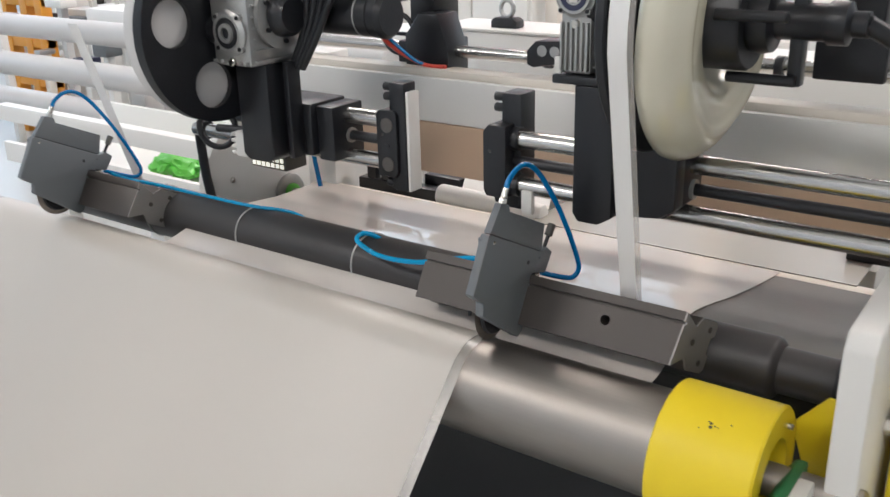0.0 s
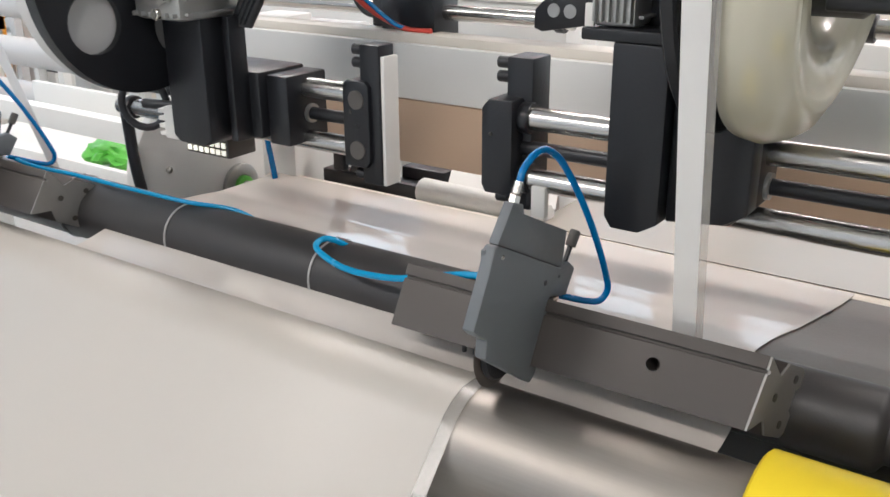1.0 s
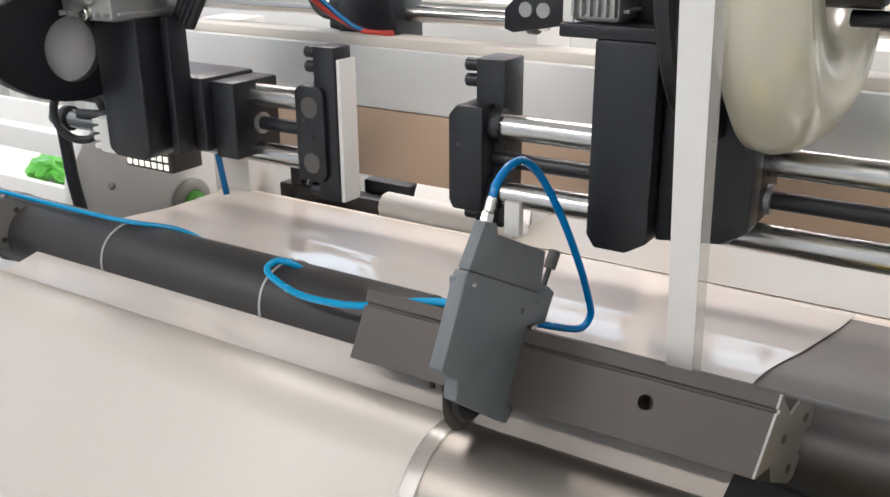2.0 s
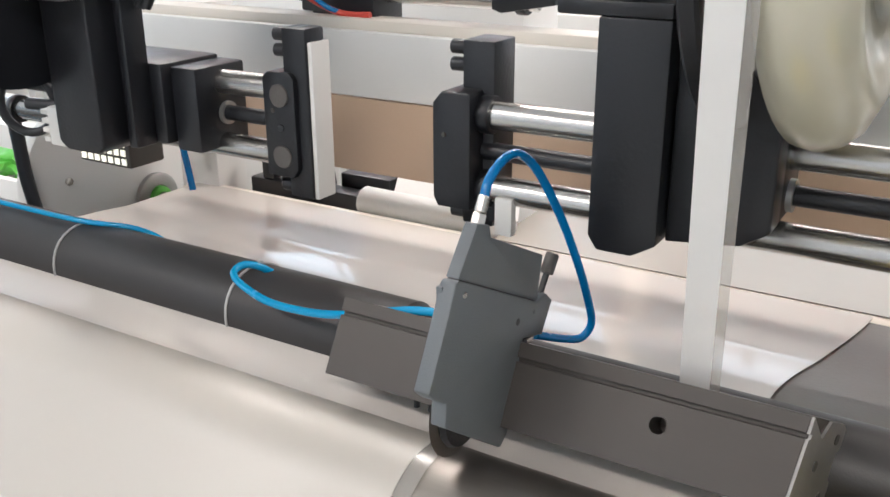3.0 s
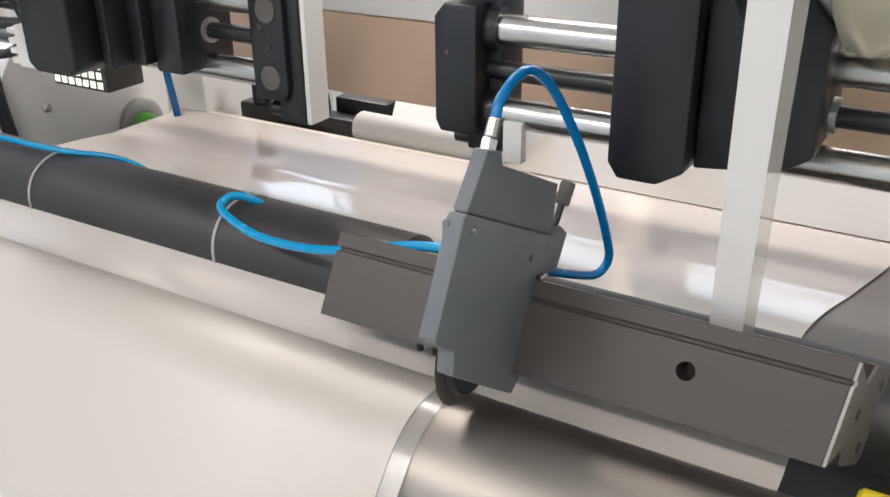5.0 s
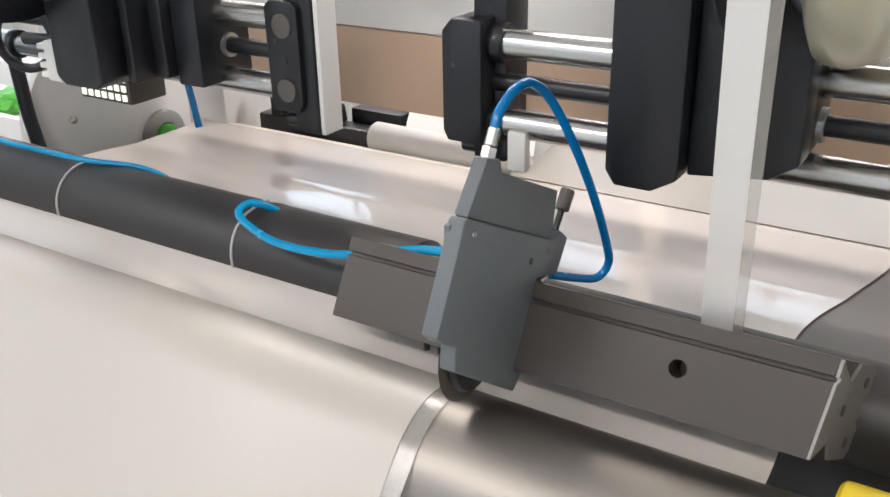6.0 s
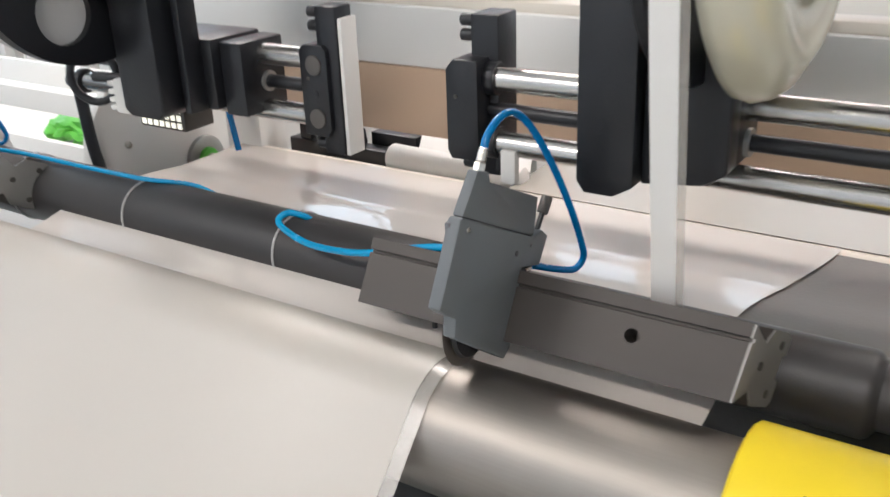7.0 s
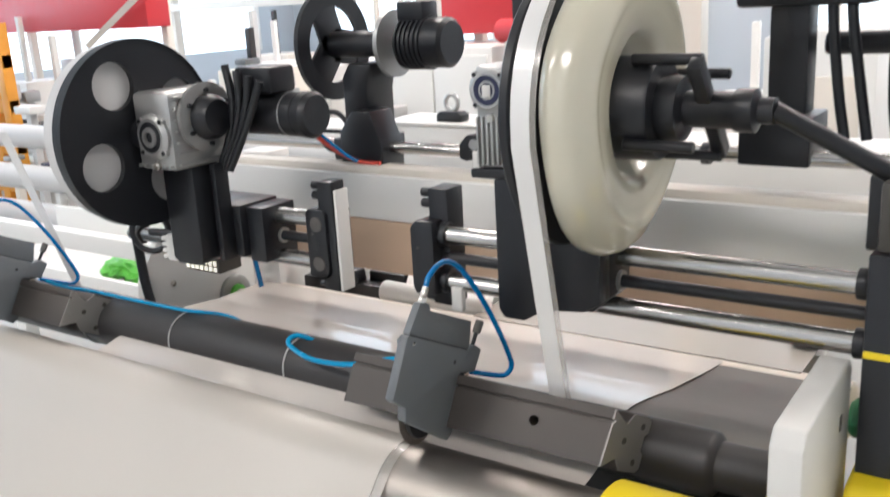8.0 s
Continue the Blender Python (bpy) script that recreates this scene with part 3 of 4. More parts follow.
clamp_block(-.495, -.445, 1, "black clamp block holding the near winder's guide shafts")
clamp_block(-.752, -.70, -1, "black clamp block with two shaft ends of the far winder")
fr = thing("end_column", (.28, .3, .6), "dark machine column holding the guide shafts", "column")
part("column", box(.280, .34, .245, .36, .0, 1.180, .004), BLACK, fr)
part("cap", box(.288, .34, .255, .35, 1.181, 1.275, .004), RUBBER, fr)
part("yellow_label", box(.2815, .32, .2425, .2445, 1.035, 1.045, .0003), YELLOW, fr)
plan = Matrix()
lowb = thing("cross_bar", (-.55, .50, .93), "black square cross bar behind the film", "bar")
part("bar", box(-1.02, -.52, .512, .548, .845, .908, .004), BLACK, lowb)
part("clamp", box(-.85, -.75, .5485, .63, .885, .930, .003), BLACK, lowb)
for bx in (-.835, -.765):
    part("clamp_bolt", rod((bx, .60, .930), (bx, .60, .937), .006, 6), BLACK, lowb)
part("upright", box(-.992, -.966, .513, .530, .9082, .985, .002), BLACK, lowb)
part("foot", prism([(-.955, .9082), (-.945, .930), (-.90, .936), (-.86, .936), (-.855, .9082)], .515, .547, .003, axis='y'), BLACK, lowb)

plan = FRAME_AT
back = thing("machine_back_panel", (-.3, .47, .9), "white machine panel with a brown lower band", "machine panel")
part("brown_band", box(-1.30, .24, .51, .525, .952, 1.068, .001), BROWN, back, "plain brown board band")
part("white_band", box(-1.30, .24, .512, .53, 1.070, 1.168, .002), WHITE, back)
part("cream_beam", box(-1.30, .24, .532, .585, 1.15, 1.184, .004), CREAM, back, "cream painted beam along the top")
part("end_leg", box(.225, .29, .62, .70, .0, 1.18, .004), WHITE, back)
part("end_leg", box(-1.30, -1.2, .62, .70, .0, 1.18, .004), WHITE, back)
part("tie_bar", box(-1.30, .24, .531, .70, 1.10, 1.148, .004), WHITE, back)

for x0, x1, sz in ((-1.35, -.52, 1.216), (-.10, .60, 1.238)):
    shaft("rear_shaft", x0, x1, .60, sz, .014, "polished steel shaft of the rear winder")
ub = thing("rear_block", (-.55, .6, 1.23), "black clamp block on the rear shaft", "clamp block")
part("block", prism([(-.585, 1.205), (-.585, 1.235), (-.565, 1.255), (-.49, 1.26), (-.485, 1.215), (-.57, 1.2)], .575, .63, .002, axis='y'), BLACK, ub)
for bx in (-.548, -.518):
    part("bolt", rod((bx, .573, 1.236), (bx, .577, 1.236), .0115, 20), ALU, ub)
ub2 = thing("rear_block", (-.83, .6, 1.2), "black carriage block on the rear shaft", "clamp block")
part("block", prism([(-.9, 1.17), (-.9, 1.25), (-.86, 1.30), (-.81, 1.30), (-.78, 1.22), (-.78, 1.17)], .56, .64, .003, axis='y'), BLACK, ub2)


# ---- winders ----
def gearbox(parent, x0, x1, y0, y1, z0, z1, cx, cz, r, cap):
    """A cast gearbox whose cap looks to the front."""
    g = part("gearbox", box(x0, x1, y0, y1, z0, z1, (x1 - x0) * .1), ALU, parent, "cast aluminium worm gearbox")
    f = (0, -1, 0)
    part("flange", turned([(0, r * .5), (0, r * 1.5), (.006, r * 1.5), (.008, r * 1.3), (.012, r * 1.2), (.012, r * .5)], (cx, y0, cz), f), ALU, g)
    part("cap", turned([(0, 0), (.010, 0), (.010, r * .5), (.013, r * .7), (.013, r), (.0, r * 1.05)], (cx, y0, cz), f), BLUECAP if cap else BLACK, g, "dark blue round cap" if cap else "dark hollow shaft end")
    if cap:
        part("label", box(cx - r * .30, cx + r * .34, y0 - .0142, y0 - .0132, cz - r * .45, cz + r * .36, .0002), PANEL, g, "small white label on the cap")
    if not cap:
        part("bore_ring", turned([(.012, r * .35), (.0165, r * .38), (.0165, r * .62), (.012, r * .66)], (cx, y0, cz), f), ALU, g)
    for a in (45, 135, 225, 315):
        p = (cx + r * 1.42 * math.cos(radians(a)), y0, cz + r * 1.42 * math.sin(radians(a)))
        part("bolt_boss", rod((p[0], y0 + .002, p[2]), (p[0], y0 - .009, p[2]), r * .24, 10), ALU, g)
        part("bolt", rod((p[0], y0 - .0085, p[2]), (p[0], y0 - .012, p[2]), r * .14, 8), BLACK, g)
    n = 6
    top = cz - r * 1.8
    for i in range(n):
        fx = x0 + (x1 - x0) * (i + .5) / n
        if top > z0 + .01:
            part("fin", box(fx - .0018, fx + .0018, y0 - .008, y0 + .002, z0 + .006, top, .0008), ALU, g)
    for i in range(7):
        fz = z0 + (z1 - z0) * (i + .5) / 7
        part("fin", box(x1 - .002, x1 + .006, y0 + .01, y1 - .01, fz - .002, fz + .002, .0008), ALU, g)
    part("drain_plug", rod((cx, y0 + .001, cz - r * 1.9), (cx, y0 - .008, cz - r * 1.9), r * .3, 12), NICKEL, g)
    return g


# near winder: post, carriage and arm
win = thing("winder_stand", (-.23, .26, 1.05), "black winder stand clamped on the guide shafts", "winder stand", "winder stands")
part("post", prism([(-.272, 1.035), (-.272, 1.252), (-.20, 1.252), (-.20, 1.035), (-.225, 1.02), (-.262, 1.02)], .205, .262, .003, axis='y'), BLACK, win)
part("carriage", prism([(-.262, 1.03), (-.262, 1.168), (-.10, 1.168), (-.10, 1.058), (-.13, 1.03)], .263, .345, .003, axis='y'), BLACK, win)
part("front_plate", prism([(-.198, 1.035), (-.198, 1.27), (-.14, 1.22), (-.098, 1.172), (-.098, 1.06), (-.125, 1.043)], .225, .2625, .003, axis='y'), BLACK, win)
part("screw_bush", turned([(0, .011), (0, .017), (.006, .017), (.006, .011)], (-.1, SY + .004, SZ)), ALU, win)
gearbox(win, -.305, -.250, .215, .285, 1.268, 1.43, -.277, 1.393, .0235, True)
part("tab", box(-.312, -.300, .208, .214, 1.268, 1.295, .001), PANEL, win)
part("gear_seat", box(-.315, -.20, .205, .262, 1.252, 1.267, .003), BLACK, win)
part("back_arm", box(-.262, -.215, .262, .33, 1.168, 1.55, .004), BLACK, win)
part("axle", rod((-.26, .23, 1.368), (.0, .23, 1.368), .018), BLACK, win)

REY, REZ, RER = .23, 1.368, .213
RX = -.058
reel = thing("trim_reel", (-.14, REY, REZ), "reel of wound cream-white trim film on a black flange", "reel", "trim reels")
bm = turned([(-.036, .075), (-.038, .11), (-.034, .15), (-.038, .18), (-.034, .20), (-.028, RER), (-.012, RER + .003), (.006, RER - .003), (.020, RER - .014), (.031, RER - .036), (.034, .172), (.032, .160), (.028, .146), (.030, .138), (.024, .126), (.026, .112), (.010, .102), (-.004, .090), (-.010, .075)], (RX, REY, REZ), seg=72)
for v in bm.verts:
    a = math.atan2(v.co.z - REZ, v.co.y - REY)
    r = math.hypot(v.co.z - REZ, v.co.y - REY)
    w = (r / RER) ** 2
    v.co.x += w * (.008 * math.sin(a) + .004 * math.sin(2 * a + 1) + .0022 * math.sin(5 * a))
    k = 1 + w * (.010 * math.sin(2 * a + .5) + .004 * math.sin(7 * a))
    v.co.y, v.co.z = REY + (v.co.y - REY) * k, REZ + (v.co.z - REZ) * k
part("wound_film", bm, REEL, reel, "", 80)
part("flange", turned([(-.090, .02), (-.090, .206), (-.087, .209), (-.076, .209), (-.073, .206), (-.073, .02)], (RX, REY, REZ), seg=72), BLACK, reel, "black round flange")
part("core", turned([(-.072, .02), (-.072, .074), (.055, .074), (.06, .07), (.06, .02)], (RX, REY, REZ), seg=48), BLACK, reel)
for a in (80, 260, 170, 350):
    ca, sa = math.cos(radians(a)), math.sin(radians(a))
    part("core_bar", rod((RX + .03, REY + .083 * ca, REZ + .083 * sa), (RX + .13, REY + .083 * ca, REZ + .083 * sa), .008), BLACK, reel)
hubp = part("hub", turned([(.058, .0), (.058, .045), (.075, .048), (.09, .045), (.095, .026), (.16, .026), (.165, .030), (.19, .030), (.195, .018), (.215, .018), (.215, 0)], (RX, REY, REZ), seg=40), BLACK, reel)
part("cross_bar", box(RX + .115, RX + .135, REY - .012, REY + .012, REZ - .09, REZ + .09, .003), BLACK, hubp)
rodh = thing("support_rod", (.17, .31, 1.34), "black support rod beside the reel", "rod")
part("rod", rod((RX + .21, REY, REZ + .002), (.30, .30, 1.275), .013), BLACK, rodh)
part("foot", box(.265, .33, .30, .36, 1.17, 1.275, .004), BLACK, rodh)

# far winder
LX, LY, LZ = -1.06, .145, 1.305
lwin = thing("winder_stand", (-.98, .26, 1.05), "black far winder stand with gearbox and motors", "winder stand", "winder stands")
part("post", prism([(-1.035, 1.045), (-1.035, 1.26), (-.945, 1.26), (-.945, 1.045), (-.96, 1.034), (-1.02, 1.034)], .165, .235, .004, axis='y'), BLACK, lwin)
part("carriage", box(-1.045, -.90, .236, .345, 1.040, 1.15, .004), BLACK, lwin)
part("side_block", box(-.898, -.852, .25, .345, 1.030, 1.145, .004), BLACK, lwin)
part("bush", turned([(0, .011), (0, .016), (.005, .016), (.005, .011)], (-.852, SY + .004, SZ)), ALU, lwin)
part("rib", box(-.935, -.92, .20, .2355, 1.04, 1.24, .002), BLACK, lwin)
gearbox(lwin, -1.043, -.935, .12, .27, 1.238, 1.39, -.985, 1.305, .030, False)
part("gear_flange", turned([(0, 0), (0, .066), (.012, .068), (.014, .05), (.014, 0)], (-.932, .20, 1.335)), ALU, lwin)
mot = part("motor", rod((-.955, .30, 1.330), (-.755, .30, 1.330), .043, 40), BLACK, lwin, "black cylindrical drive motor")
part("end_bell", turned([(0, 0), (0, .045), (.02, .046), (.03, .038), (.03, 0)], (-.755, .30, 1.330)), BLACK, mot)
part("silver_band", turned([(0, .0432), (0, .0442), (.003, .0442), (.003, .0432)], (-.79, .30, 1.330)), ALU, mot)
for i in range(6):
    a = radians(30 + 60 * i)
    part("flange_bolt", rod((-.9185, .20 + .052 * math.cos(a), 1.335 + .052 * math.sin(a)), (-.912, .20 + .052 * math.cos(a), 1.335 + .052 * math.sin(a)), .005, 8), BLACK, lwin)
part("gear_neck", turned([(.0, .045), (.02, .042), (.03, .034), (.03, 0)], (-.918, .20, 1.335)), BLACK, lwin)
for i in range(4):
    part("cable", hose([(-.90 + .03 * i, .24, 1.43 - .01 * i), (-.885 + .02 * i, .235, 1.36), (-.90 + .012 * i, .232, 1.29), (-.935 + .01 * i, .228, 1.225)], .008), BLACK, lwin)
part("junction_box", box(-.90, -.80, .26, .33, 1.372, 1.425, .008), BLACK, lwin)
part("left_bracket", box(-1.075, -1.04, .18, .30, 1.03, 1.085, .003), PANEL, lwin, "white toothed bracket")
for i in range(4):
    part("tooth", box(-1.088, -1.074, .18, .21, 1.034 + i * .013, 1.041 + i * .013, .001), PANEL, lwin)
ld = thing("winder_disc", (LX, LY, LZ), "black winder disc with round holes", "disc", "trim reels")
bm = bmesh.new()
seg, holes = 72, 4
outer = .186
# a round plate with four round openings
for sx in (LX - .006, LX + .006):
    for q in range(holes):
        c = radians(45 + 90 * q) + radians(163)
        hc = Vector((math.cos(c) * .112, math.sin(c) * .112))
        n = 24
        ring = [hc + .047 * Vector((math.cos(c + 2 * math.pi * i / n), math.sin(c + 2 * math.pi * i / n))) for i in range(n)]
        border = []
        for i in range(n):
            d = Vector((math.cos(2 * math.pi * i / n), math.sin(2 * math.pi * i / n)))
            best = 9.0
            o = Vector((.112, 0))
            bq, cq = o.dot(d), o.dot(o) - outer ** 2
            best = min(best, -bq + math.sqrt(bq * bq - cq))
            for s in (1, -1):
                nn = Vector((math.sin(radians(45)), -s * math.cos(radians(45))))
                den = d.dot(nn)
                if den < -1e-6:
                    best = min(best, -o.dot(nn) / den)
            p = o + d * best
            border.append(Vector((p.x * math.cos(c) - p.y * math.sin(c), p.x * math.sin(c) + p.y * math.cos(c))))
        for k in ((.7071, .7071), (.7071, -.7071), (0, 0)):
            p = outer * Vector(k)
            p = Vector((p.x * math.cos(c) - p.y * math.sin(c), p.x * math.sin(c) + p.y * math.cos(c)))
            near = min(range(n), key=lambda i: (border[i] - p).length)
            border[near] = p
        a = [bm.verts.new((sx, LY + p.x, LZ + p.y)) for p in ring]
        b = [bm.verts.new((sx, LY + p.x, LZ + p.y)) for p in border]
        for i in range(n):
            bm.faces.new((a[i], a[(i + 1) % n], b[(i + 1) % n], b[i]))
        if sx < LX:
            a2 = [bm.verts.new((LX + .006, v.co.y, v.co.z)) for v in a]
            for i in range(n):
                bm.faces.new((a[i], a2[i], a2[(i + 1) % n], a[(i + 1) % n]))
bmesh.ops.remove_doubles(bm, verts=bm.verts, dist=1e-4)
part("plate", bm, BLACK, ld)
part("rim", turned([(-.014, outer - .004), (-.014, outer), (.010, outer), (.010, outer - .004)], (LX, LY, LZ), seg=72), BLACK, ld)
part("wound_film", turned([(-.05, .05), (-.05, outer - .006), (-.012, outer - .004), (-.012, .05)], (LX, LY, LZ), seg=64), GREYROLL, ld, "pale wound film behind the disc")
part("boss", rod((LX - .05, LY, LZ), (LX + .035, LY, LZ), .03), BLACK, ld)

sens = thing("grid_box", (-1.06, .27, .98), "dark grid cover with rows of square cells made to glow", "lamp box")
part("cover", box(-1.115, -1.005, .255, .32, .985, 1.0395, .003), RUBBER, sens)
for i in range(7):
    for j in range(3):
        part("grid_cell", box(-1.109 + i * .0145, -1.100 + i * .0145, .2535, .2549, .990 + j * .0135, .999 + j * .0135, 0), GLOWCELL, sens)
wheel = thing("hand_wheel", (-1.22, .25, 1.06), "black hand wheel on the far winder", "hand wheel")
part("rim", hose([(-1.20 + .038 * math.cos(a), .24 + .02 * math.cos(a), 1.065 + .045 * math.sin(a)) for a in [2 * math.pi * i / 24 for i in range(25)]], .007, 0), BLACK, wheel)
part("hub", rod((-1.20, .24, 1.065), (-1.04, .27, 1.065), .009), BLACK, wheel)
plan = Matrix()
cab = thing("black_cable", (-1.09, .22, .95), "thick black cable hanging below the far winder", "cable")
part("cable", hose([(-1.185, .19, 1.075), (-1.195, .2, 1.03), (-1.190, .2, .963), (-1.177, .2, .905), (-1.155, .2, .84)], .0105), BLACK, cab)
plan = FRAME_AT
rc = thing("red_cable", (-.84, .55, 1.188), "tangle of red and blue cables on the frame", "cable")
part("red_wire", hose([(-.93, .50, 1.26), (-.90, .53, 1.22), (-.84, .55, 1.189), (-.78, .55, 1.188)], .005), RED, rc)
part("blue_wire", hose([(-.92, .52, 1.25), (-.86, .54, 1.20), (-.83, .555, 1.187)], .004), BLUE, rc)
hw2 = thing("rear_hand_wheel", (-.86, .58, 1.25), "black rear hand wheel above the frame", "hand wheel")
part("rim", hose([(-.93 + .045 * math.cos(a), .575, 1.25 + .045 * math.sin(a)) for a in [2 * math.pi * i / 24 for i in range(25)]], .006, 0), BLACK, hw2)
part("spoke", box(-.975, -.885, .57, .58, 1.246, 1.254, .001), BLACK, hw2)

plan = Matrix()
disc = thing("white_side_frame", (-1.15, .5, .5), "white rounded side frame plate of the machine", "side frame")
RND = [(.36 - .16 * math.sin(radians(a)), .92 + .15 * math.cos(radians(a))) for a in range(0, 181, 10)]
part("plate", prism(RND + [(.36, .0), (1.0, .0), (1.0, 1.07)], -1.222, -1.2005, .003), WHITE, disc)
for yy, zz in ((.28, .93), (.52, 1.0), (.60, .90)):
    part("bolt", rod((-1.201, yy, zz), (-1.194, yy, zz), .007, 6), NICKEL, disc)
bh = thing("blue_wire", (-.99, .34, .99), "blue hose hanging behind the shafts", "hose")
part("hose", hose([(-1.0, .345, 1.04), (-.994, .342, 1.0), (-.986, .34, .968), (-.978, .338, .935)], .0052), BLUE, bh)

# ---- behind the machine ----
plan = Matrix()
tray = thing("white_tray", (-1.95, .62, .72), "white sheet metal tray frame holding green bags", "tray")
part("base", box(-2.7, -1.55, .58, .95, .70, .715, .003), WHITE, tray)
part("front_rim", box(-2.7, -1.55, .56, .58, .70, .77, .003), WHITE, tray)
part("back_rim", box(-2.7, -1.55, .95, .97, .70, .84, .003), WHITE, tray)
part("upright", box(-1.60, -1.55, .56, .60, .77, .86, .003), WHITE, tray)
part("top_rail", box(-2.7, -1.55, .56, .60, .845, .90, .003), WHITE, tray)
for lx in (-2.65, -1.6):
    part("leg", box(lx, lx + .05, .7, .75, 0, .70, .002), WHITE, tray)
rnd = random.Random(4)
for i in range(9):
    bg = thing("green_bag", (-1.9, .7, .72), "crumpled bright green plastic bag in the tray", "bag", "green bags")
    b = bmesh.new()
    bmesh.ops.create_icosphere(b, subdivisions=3, radius=1)
    cx, cy, cz = -1.93 + rnd.uniform(-.10, .16), .70 + rnd.uniform(-.05, .1), .745 + rnd.uniform(0, .03)
    for v in b.verts:
        n = noise.noise(v.co * 2.2 + Vector((i * 7, 0, 0))) * .5
        v.co = Vector((v.co.x * .075, v.co.y * .04, v.co.z * .030)) * (1 + n)
    bmesh.ops.transform(b, matrix=pose(cx, cy, cz, 0, rnd.uniform(-15, 15), rnd.uniform(-40, 40)), verts=b.verts)
    part("bag", b, LIME, bg)
for yy, zz, rr in ((1.15, .88, .052), (1.25, 1.03, .05), (1.3, .66, .06)):
    gr = thing("film_roll", (-2.4, yy, zz), "long pale grey roller behind the slitting station", "roller", "rear rollers")
    part("drum", rod((-6.2, yy, zz), (-1.5, yy, zz), rr, 48), GREYROLL, gr)
    part("stand", box(-1.62, -1.58, yy - .05, yy + .05, 0, zz - rr + .01, .003), WHITE, gr)
    part("stand", box(-6.1, -6.06, yy - .05, yy + .05, 0, zz - rr + .01, .003), WHITE, gr)
cabinet = thing("white_cabinet", (-2.4, 3.2, 0), "tall white machine cabinet behind the winders", "cabinet")
part("body", box(-2.72, -2.02, 3.0, 3.5, 0, 1.26, .01), WHITE, cabinet)
part("door", box(-2.70, -2.38, 2.985, 3.0, .1, 1.22, .005), WHITE, cabinet)
part("door", box(-2.365, -2.04, 2.985, 3.0, .1, 1.22, .005), WHITE, cabinet)
low = thing("white_beam", (-1.6, 1.5, .9), "long white machine beam behind the winders", "machine beam")
part("beam", box(-3.4, .6, 1.42, 1.62, .98, 1.10, .006), WHITE, low)
part("leg", box(-3.2, -3.1, 1.45, 1.55, 0, .98, .004), WHITE, low)
part("leg", box(.4, .5, 1.45, 1.55, 0, .98, .004), WHITE, low)
rnd2 = random.Random(11)
SHADES = (WHITE, PANEL, GREYROLL, CREAM, WHITE, PANEL, WHITE, TUBE)
for i in range(26):
    cx, cy = -6.8 + i * .29 + rnd2.uniform(-.1, .1), rnd2.uniform(2.6, 5.5)
    w, h = rnd2.uniform(.12, .5), rnd2.uniform(.5, 1.35)
    mc = thing("distant_machine", (cx, cy, 0), "pale machine unit standing far back in the hall", "machine", "distant machines")
    part("body", box(cx - w / 2, cx + w / 2, cy, cy + .4, 0, h, .01), SHADES[i % 8], mc)
    part("panel", box(cx - w * .35, cx + w * .35, cy - .012, cy, h * .45, h * .85, .003), SHADES[(i * 3 + 1) % 8], mc)
    part("post", box(cx - .02, cx + .02, cy + .1, cy + .14, h, h + rnd2.uniform(.1, .6), .003), SHADES[(i * 5) % 8], mc)
plan = FRAME_AT
rw = thing("rear_winder_post", (.07, .66, 1.2), "black rear winder post on its block", "winder stand", "winder stands")
part("post", box(.035, .10, .62, .68, 1.225, 1.75, .004), BLACK, rw)
part("block", prism([(.0, 1.225), (.0, 1.29), (.015, 1.31), (.12, 1.31), (.12, 1.225)], .575, .70, .004, axis='y'), BLACK, rw)
part("cable", hose([(.13, .62, 1.7), (.135, .62, 1.5), (.15, .62, 1.36), (.165, .62, 1.27)], .009), BLACK, rw)
part("cable", hose([(.16, .62, 1.7), (.165, .62, 1.5), (.185, .62, 1.36), (.20, .62, 1.27)], .009), BLACK, rw)
part("gear_head", box(-.02, .20, .60, .70, 1.49, 1.60, .01), BLACK, rw)
rd = thing("rear_reel_flange", (.26, .75, 1.42), "grey ring flange of the rear winder", "reel")
part("flange", turned([(0, .10), (0, .19), (.012, .19), (.012, .10)], (.235, .75, 1.42), seg=56), BLACK, rd)
part("axle", rod((.1, .75, 1.42), (.24, .75, 1.42), .02), BLACK, rd)
part("spoke", box(.236, .246, .56, .94, 1.41, 1.43, .001), BLACK, rd)
rm = thing("rear_motor", (-.70, .62, 1.42), "black rear motor with an aluminium flange", "motor")
part("body", rod((-.775, .66, 1.44), (-.645, .66, 1.44), .054, 40), BLACK, rm)
for i in range(6):
    part("cooling_ring", turned([(0, .053), (.001, .058), (.006, .058), (.007, .053)], (-.765 + .012 * i, .66, 1.44), seg=40), BLACK, rm)
part("terminal_box", box(-.77, -.70, .63, .69, 1.488, 1.53, .005), BLACK, rm)
part("flange", turned([(0, 0), (0, .07), (.003, .074), (.014, .074), (.014, 0)], (-.81, .66, 1.44)), ALU, rm)
part("neck", prism([(-.915, 1.225), (-.915, 1.37), (-.895, 1.40), (-.83, 1.40), (-.845, 1.34), (-.845, 1.225)], .60, .70, .006, axis='y'), BLACK, rm)
part("foot_block", box(-.93, -.82, .57, .70, 1.185, 1.235, .004), BLACK, rm)
part("disc", turned([(0, .088), (0, .128), (.012, .128), (.012, .088), (0, .088)], (-.99, .66, 1.44), seg=56), BLACK, rm)
for a in (20, 140, 260):
    sp = box(-.988, -.98, -.040, .040, .0, .10, .001)
    bmesh.ops.transform(sp, matrix=Matrix.Translation((0, .66, 1.44)) @ Matrix.Rotation(radians(a), 4, 'X'), verts=sp.verts)
    part("spoke", sp, BLACK, rm)
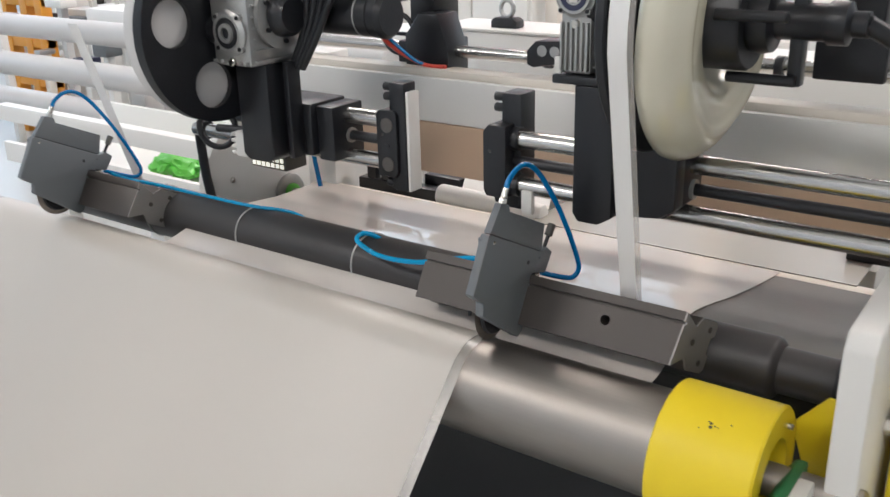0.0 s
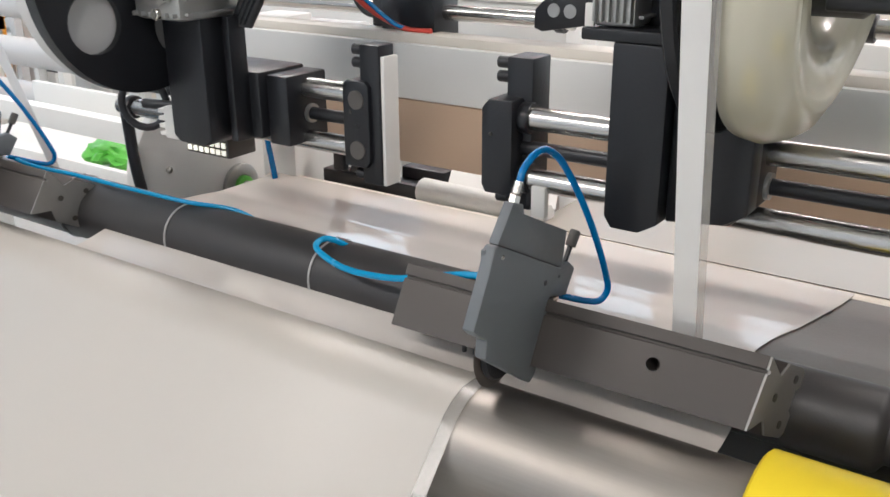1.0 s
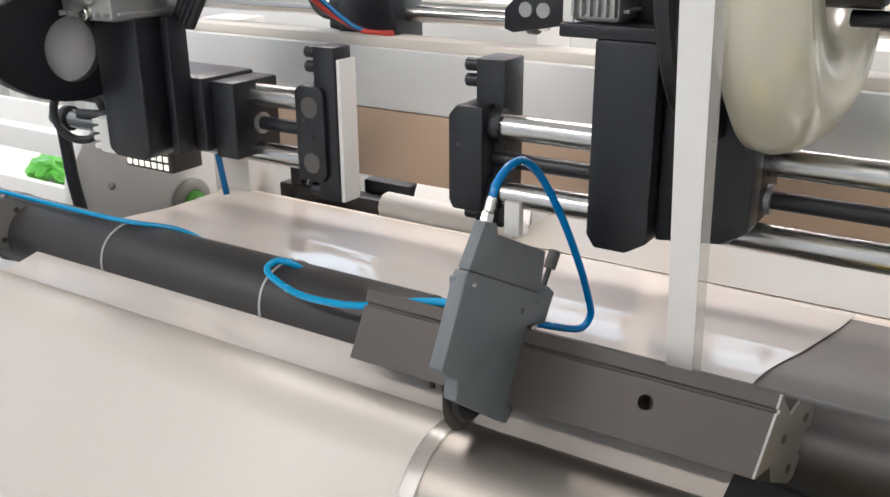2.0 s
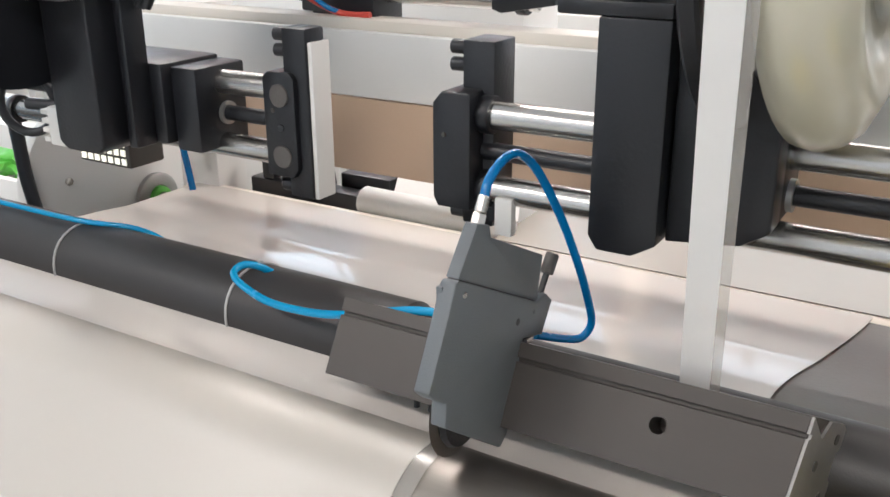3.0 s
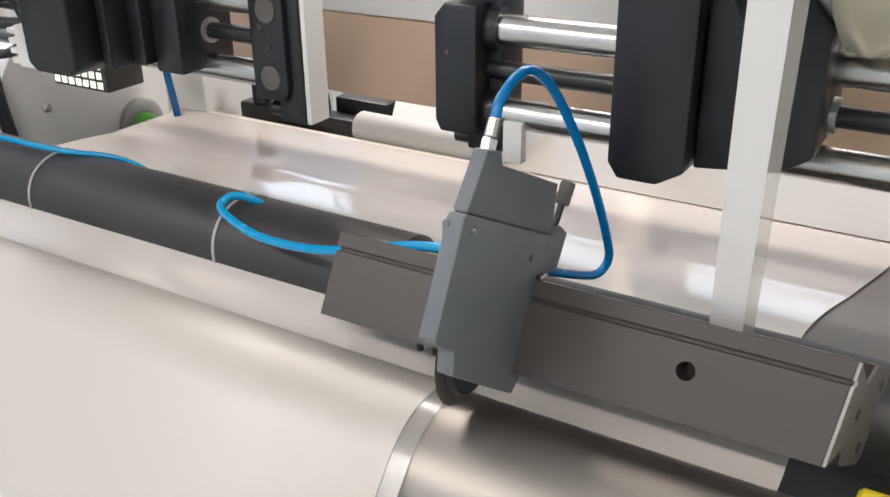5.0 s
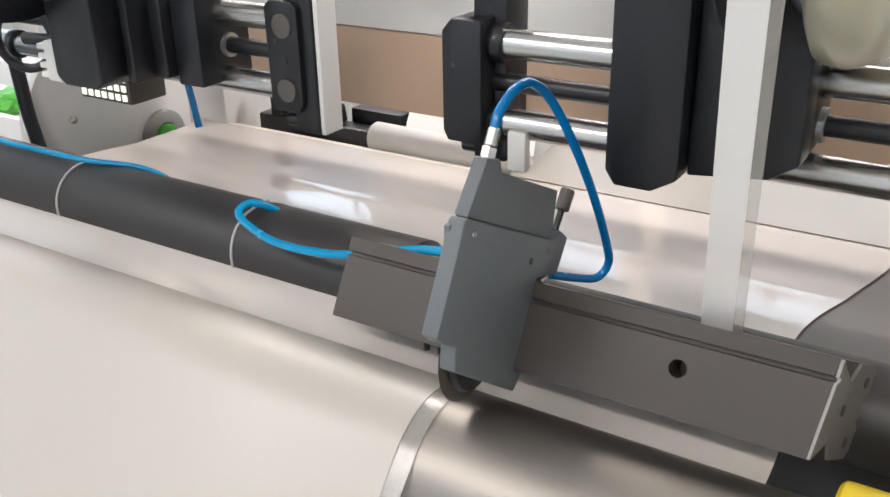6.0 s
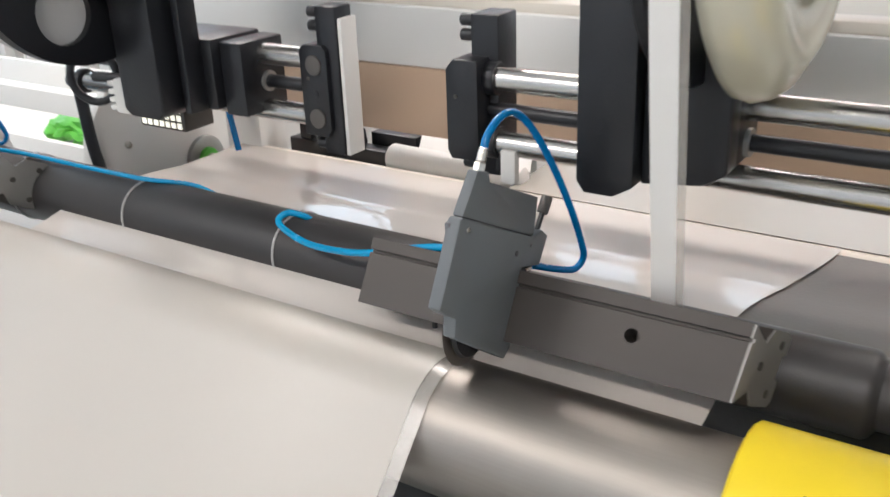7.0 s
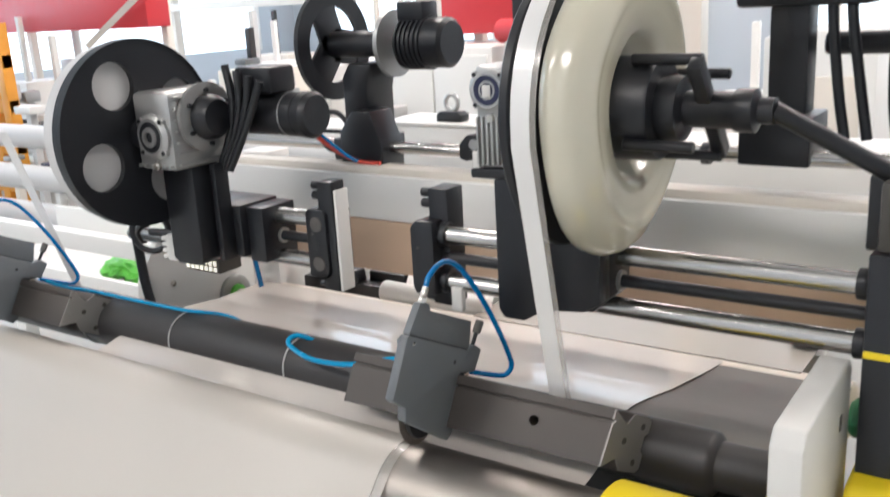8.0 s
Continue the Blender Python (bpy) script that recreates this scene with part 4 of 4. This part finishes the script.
part("axle", rod((-.985, .66, 1.44), (-.80, .66, 1.44), .03), BLACK, rm)
plan = Matrix()
rear_box = thing("rear_machine_box", (-.9, 1.03, 0), "white painted machine box behind the winders", "machine box")
part("body", box(-1.10, -.72, .96, 1.12, 0, 1.196, .006), WHITE, rear_box)
part("lid", box(-1.11, -.71, .95, 1.13, 1.1965, 1.204, .002), WHITE, rear_box)
lift_eye = thing("lifting_eye", (-.907, 1.0, 1.204), "small dark lifting eye bolted on the white box", "lifting eye")
part("base", prism([(-.945, 1.2045), (-.945, 1.222), (-.935, 1.230), (-.88, 1.230), (-.868, 1.222), (-.868, 1.2045)], .98, 1.02, .002, axis='y'), BLACK, lift_eye)
part("ring", hose([(-.907 + .019 * math.cos(a), 1.0, 1.252 + .021 * math.sin(a)) for a in [2 * math.pi * i / 24 for i in range(25)]], .006, 0), ALU, lift_eye)
end_bar = thing("end_bracket", (.26, .6, 0), "black bracket standing behind the film's end", "bracket")
part("bar", box(.075, .262, .565, .625, .905, .932, .003), BLACK, end_bar)
part("leg", box(.2625, .31, .565, .625, 0, .945, .003), BLACK, end_bar)
part("bolt", rod((.10, .595, .932), (.10, .595, .938), .008, 6), BLACK, end_bar)
crane = thing("overhead_crane", (-4, 6, 3.4), "red overhead crane girder near the hall ceiling", "crane")
part("girder", box(-8.5, 5.5, 4.2, 4.5, 3.3, 3.7, .02), CRANE, crane)
for cx in (-8.0, -1.5, 5.0):
    part("hanger", box(cx, cx + .1, 4.3, 4.4, 3.7, 4.8, .005), CREAM, crane)
for x0, x1, z0 in ((-6.9, -5.0, 1.41), (-2.52, -2.0, 1.31)):
    rb = thing("red_steel_beam", (x0, 3.3, z0), "red painted steel beam on pale posts in the hall", "beam", "red beams")
    part("beam", box(x0, x1, 3.3, 3.5, z0, z0 + .35, .01), CRANE, rb)
    for px in (x0 + .1, x1 - .1):
        part("post", box(px - .03, px + .03, 3.51, 3.57, 0, z0 + .3, .004), CREAM, rb)
for cx in (-5.5, -2.6, .3, 3.2):
    col = thing("hall_column", (cx, 7.4, 0), "pale steel column of the hall", "column", "hall columns")
    part("shaft", box(cx - .12, cx + .12, 7.3, 7.5, 0, 4.8, .01), CREAM, col)
    part("base", box(cx - .2, cx + .2, 7.2, 7.6, 0, .04, .005), CREAM, col)
lad = thing("orange_frame", (-5.8, 2.5, 0), "orange painted steel frame in the hall", "frame")
for ox in (-6.05, -5.80, -5.62):
    part("post", box(ox, ox + .08, 2.5, 2.58, 0, 1.5, .004), ORANGE, lad)
for oz in (.1, .35, .62, .9, 1.2):
    part("rung", box(-6.05, -5.54, 2.505, 2.575, oz, oz + .09, .004), ORANGE, lad)
part("brace", hose([(-5.6, 3.22, 1.30), (-4.9, 3.22, 1.66)], .03, 0, 4), CREAM, rb)
rnd3 = random.Random(23)
for i in range(34):
    cx, cy = -6.4 + i * .12 + rnd3.uniform(-.1, .1), rnd3.uniform(2.2, 3.0)
    w, h = rnd3.uniform(.05, .22), rnd3.uniform(.55, 1.22)
    mc = thing("distant_fixture", (cx, cy, 0), "small machine fixture on a pale stand in the hall", "machine", "distant fixtures")
    part("stand", box(cx - .025, cx + .025, cy, cy + .05, 0, h, .002), SHADES[(i * 3) % 7], mc)
    part("head", box(cx - w / 2, cx + w / 2, cy - .04, cy + .08, h, h + rnd3.uniform(.03, .11), .008), (TUBE, ALU, HOLDER, WHITE, GREYROLL, ALU, BLUECAP)[i % 7], mc)
    part("cross_arm", box(cx - w, cx + w, cy + .081, cy + .10, h * .82, h * .82 + .03, .002), (GREYROLL, TUBE, WHITE)[i % 3], mc)
gan = thing("steel_gantry", (-1.5, 6.2, 0), "cream painted steel gantry with braces in the hall", "gantry")
part("lower_chord", box(-8.5, 4.5, 6.2, 6.3, 1.50, 1.58, .005), CREAM, gan)
part("upper_chord", box(-8.5, 4.5, 6.2, 6.3, 2.30, 2.40, .005), CREAM, gan)
for i in range(14):
    gx = -8.4 + i * .98
    part("brace", hose([(gx, 6.25, 1.56), (gx + .9, 6.25, 2.33)], .035, 0, 4), CREAM, gan)
for gx in (-8.4, -3.9, .6, 4.3):
    part("leg", box(gx - .06, gx + .06, 6.31, 6.41, 0, 2.4, .005), CREAM, gan)
redb = thing("red_hoist", (-.9, 3.2, 1.7), "small red hoist behind the machine", "hoist")
part("body", rod((-2.02, 3.1, 1.33), (-1.84, 3.05, 1.33), .06, 28), CRANE, redb)
part("stand", box(-1.97, -1.90, 3.04, 3.12, 0, 1.28, .004), CREAM, redb)


def motions():
    for turning, start in ((reel, 0), (ld, 8)):
        hub_at = turning.matrix_basis.to_translation()
        walk(turning, [(t, Matrix.Translation(hub_at) @ Matrix.Rotation(radians(-40 * (t - start)), 4, 'X')) for t in range(9)])


motions()
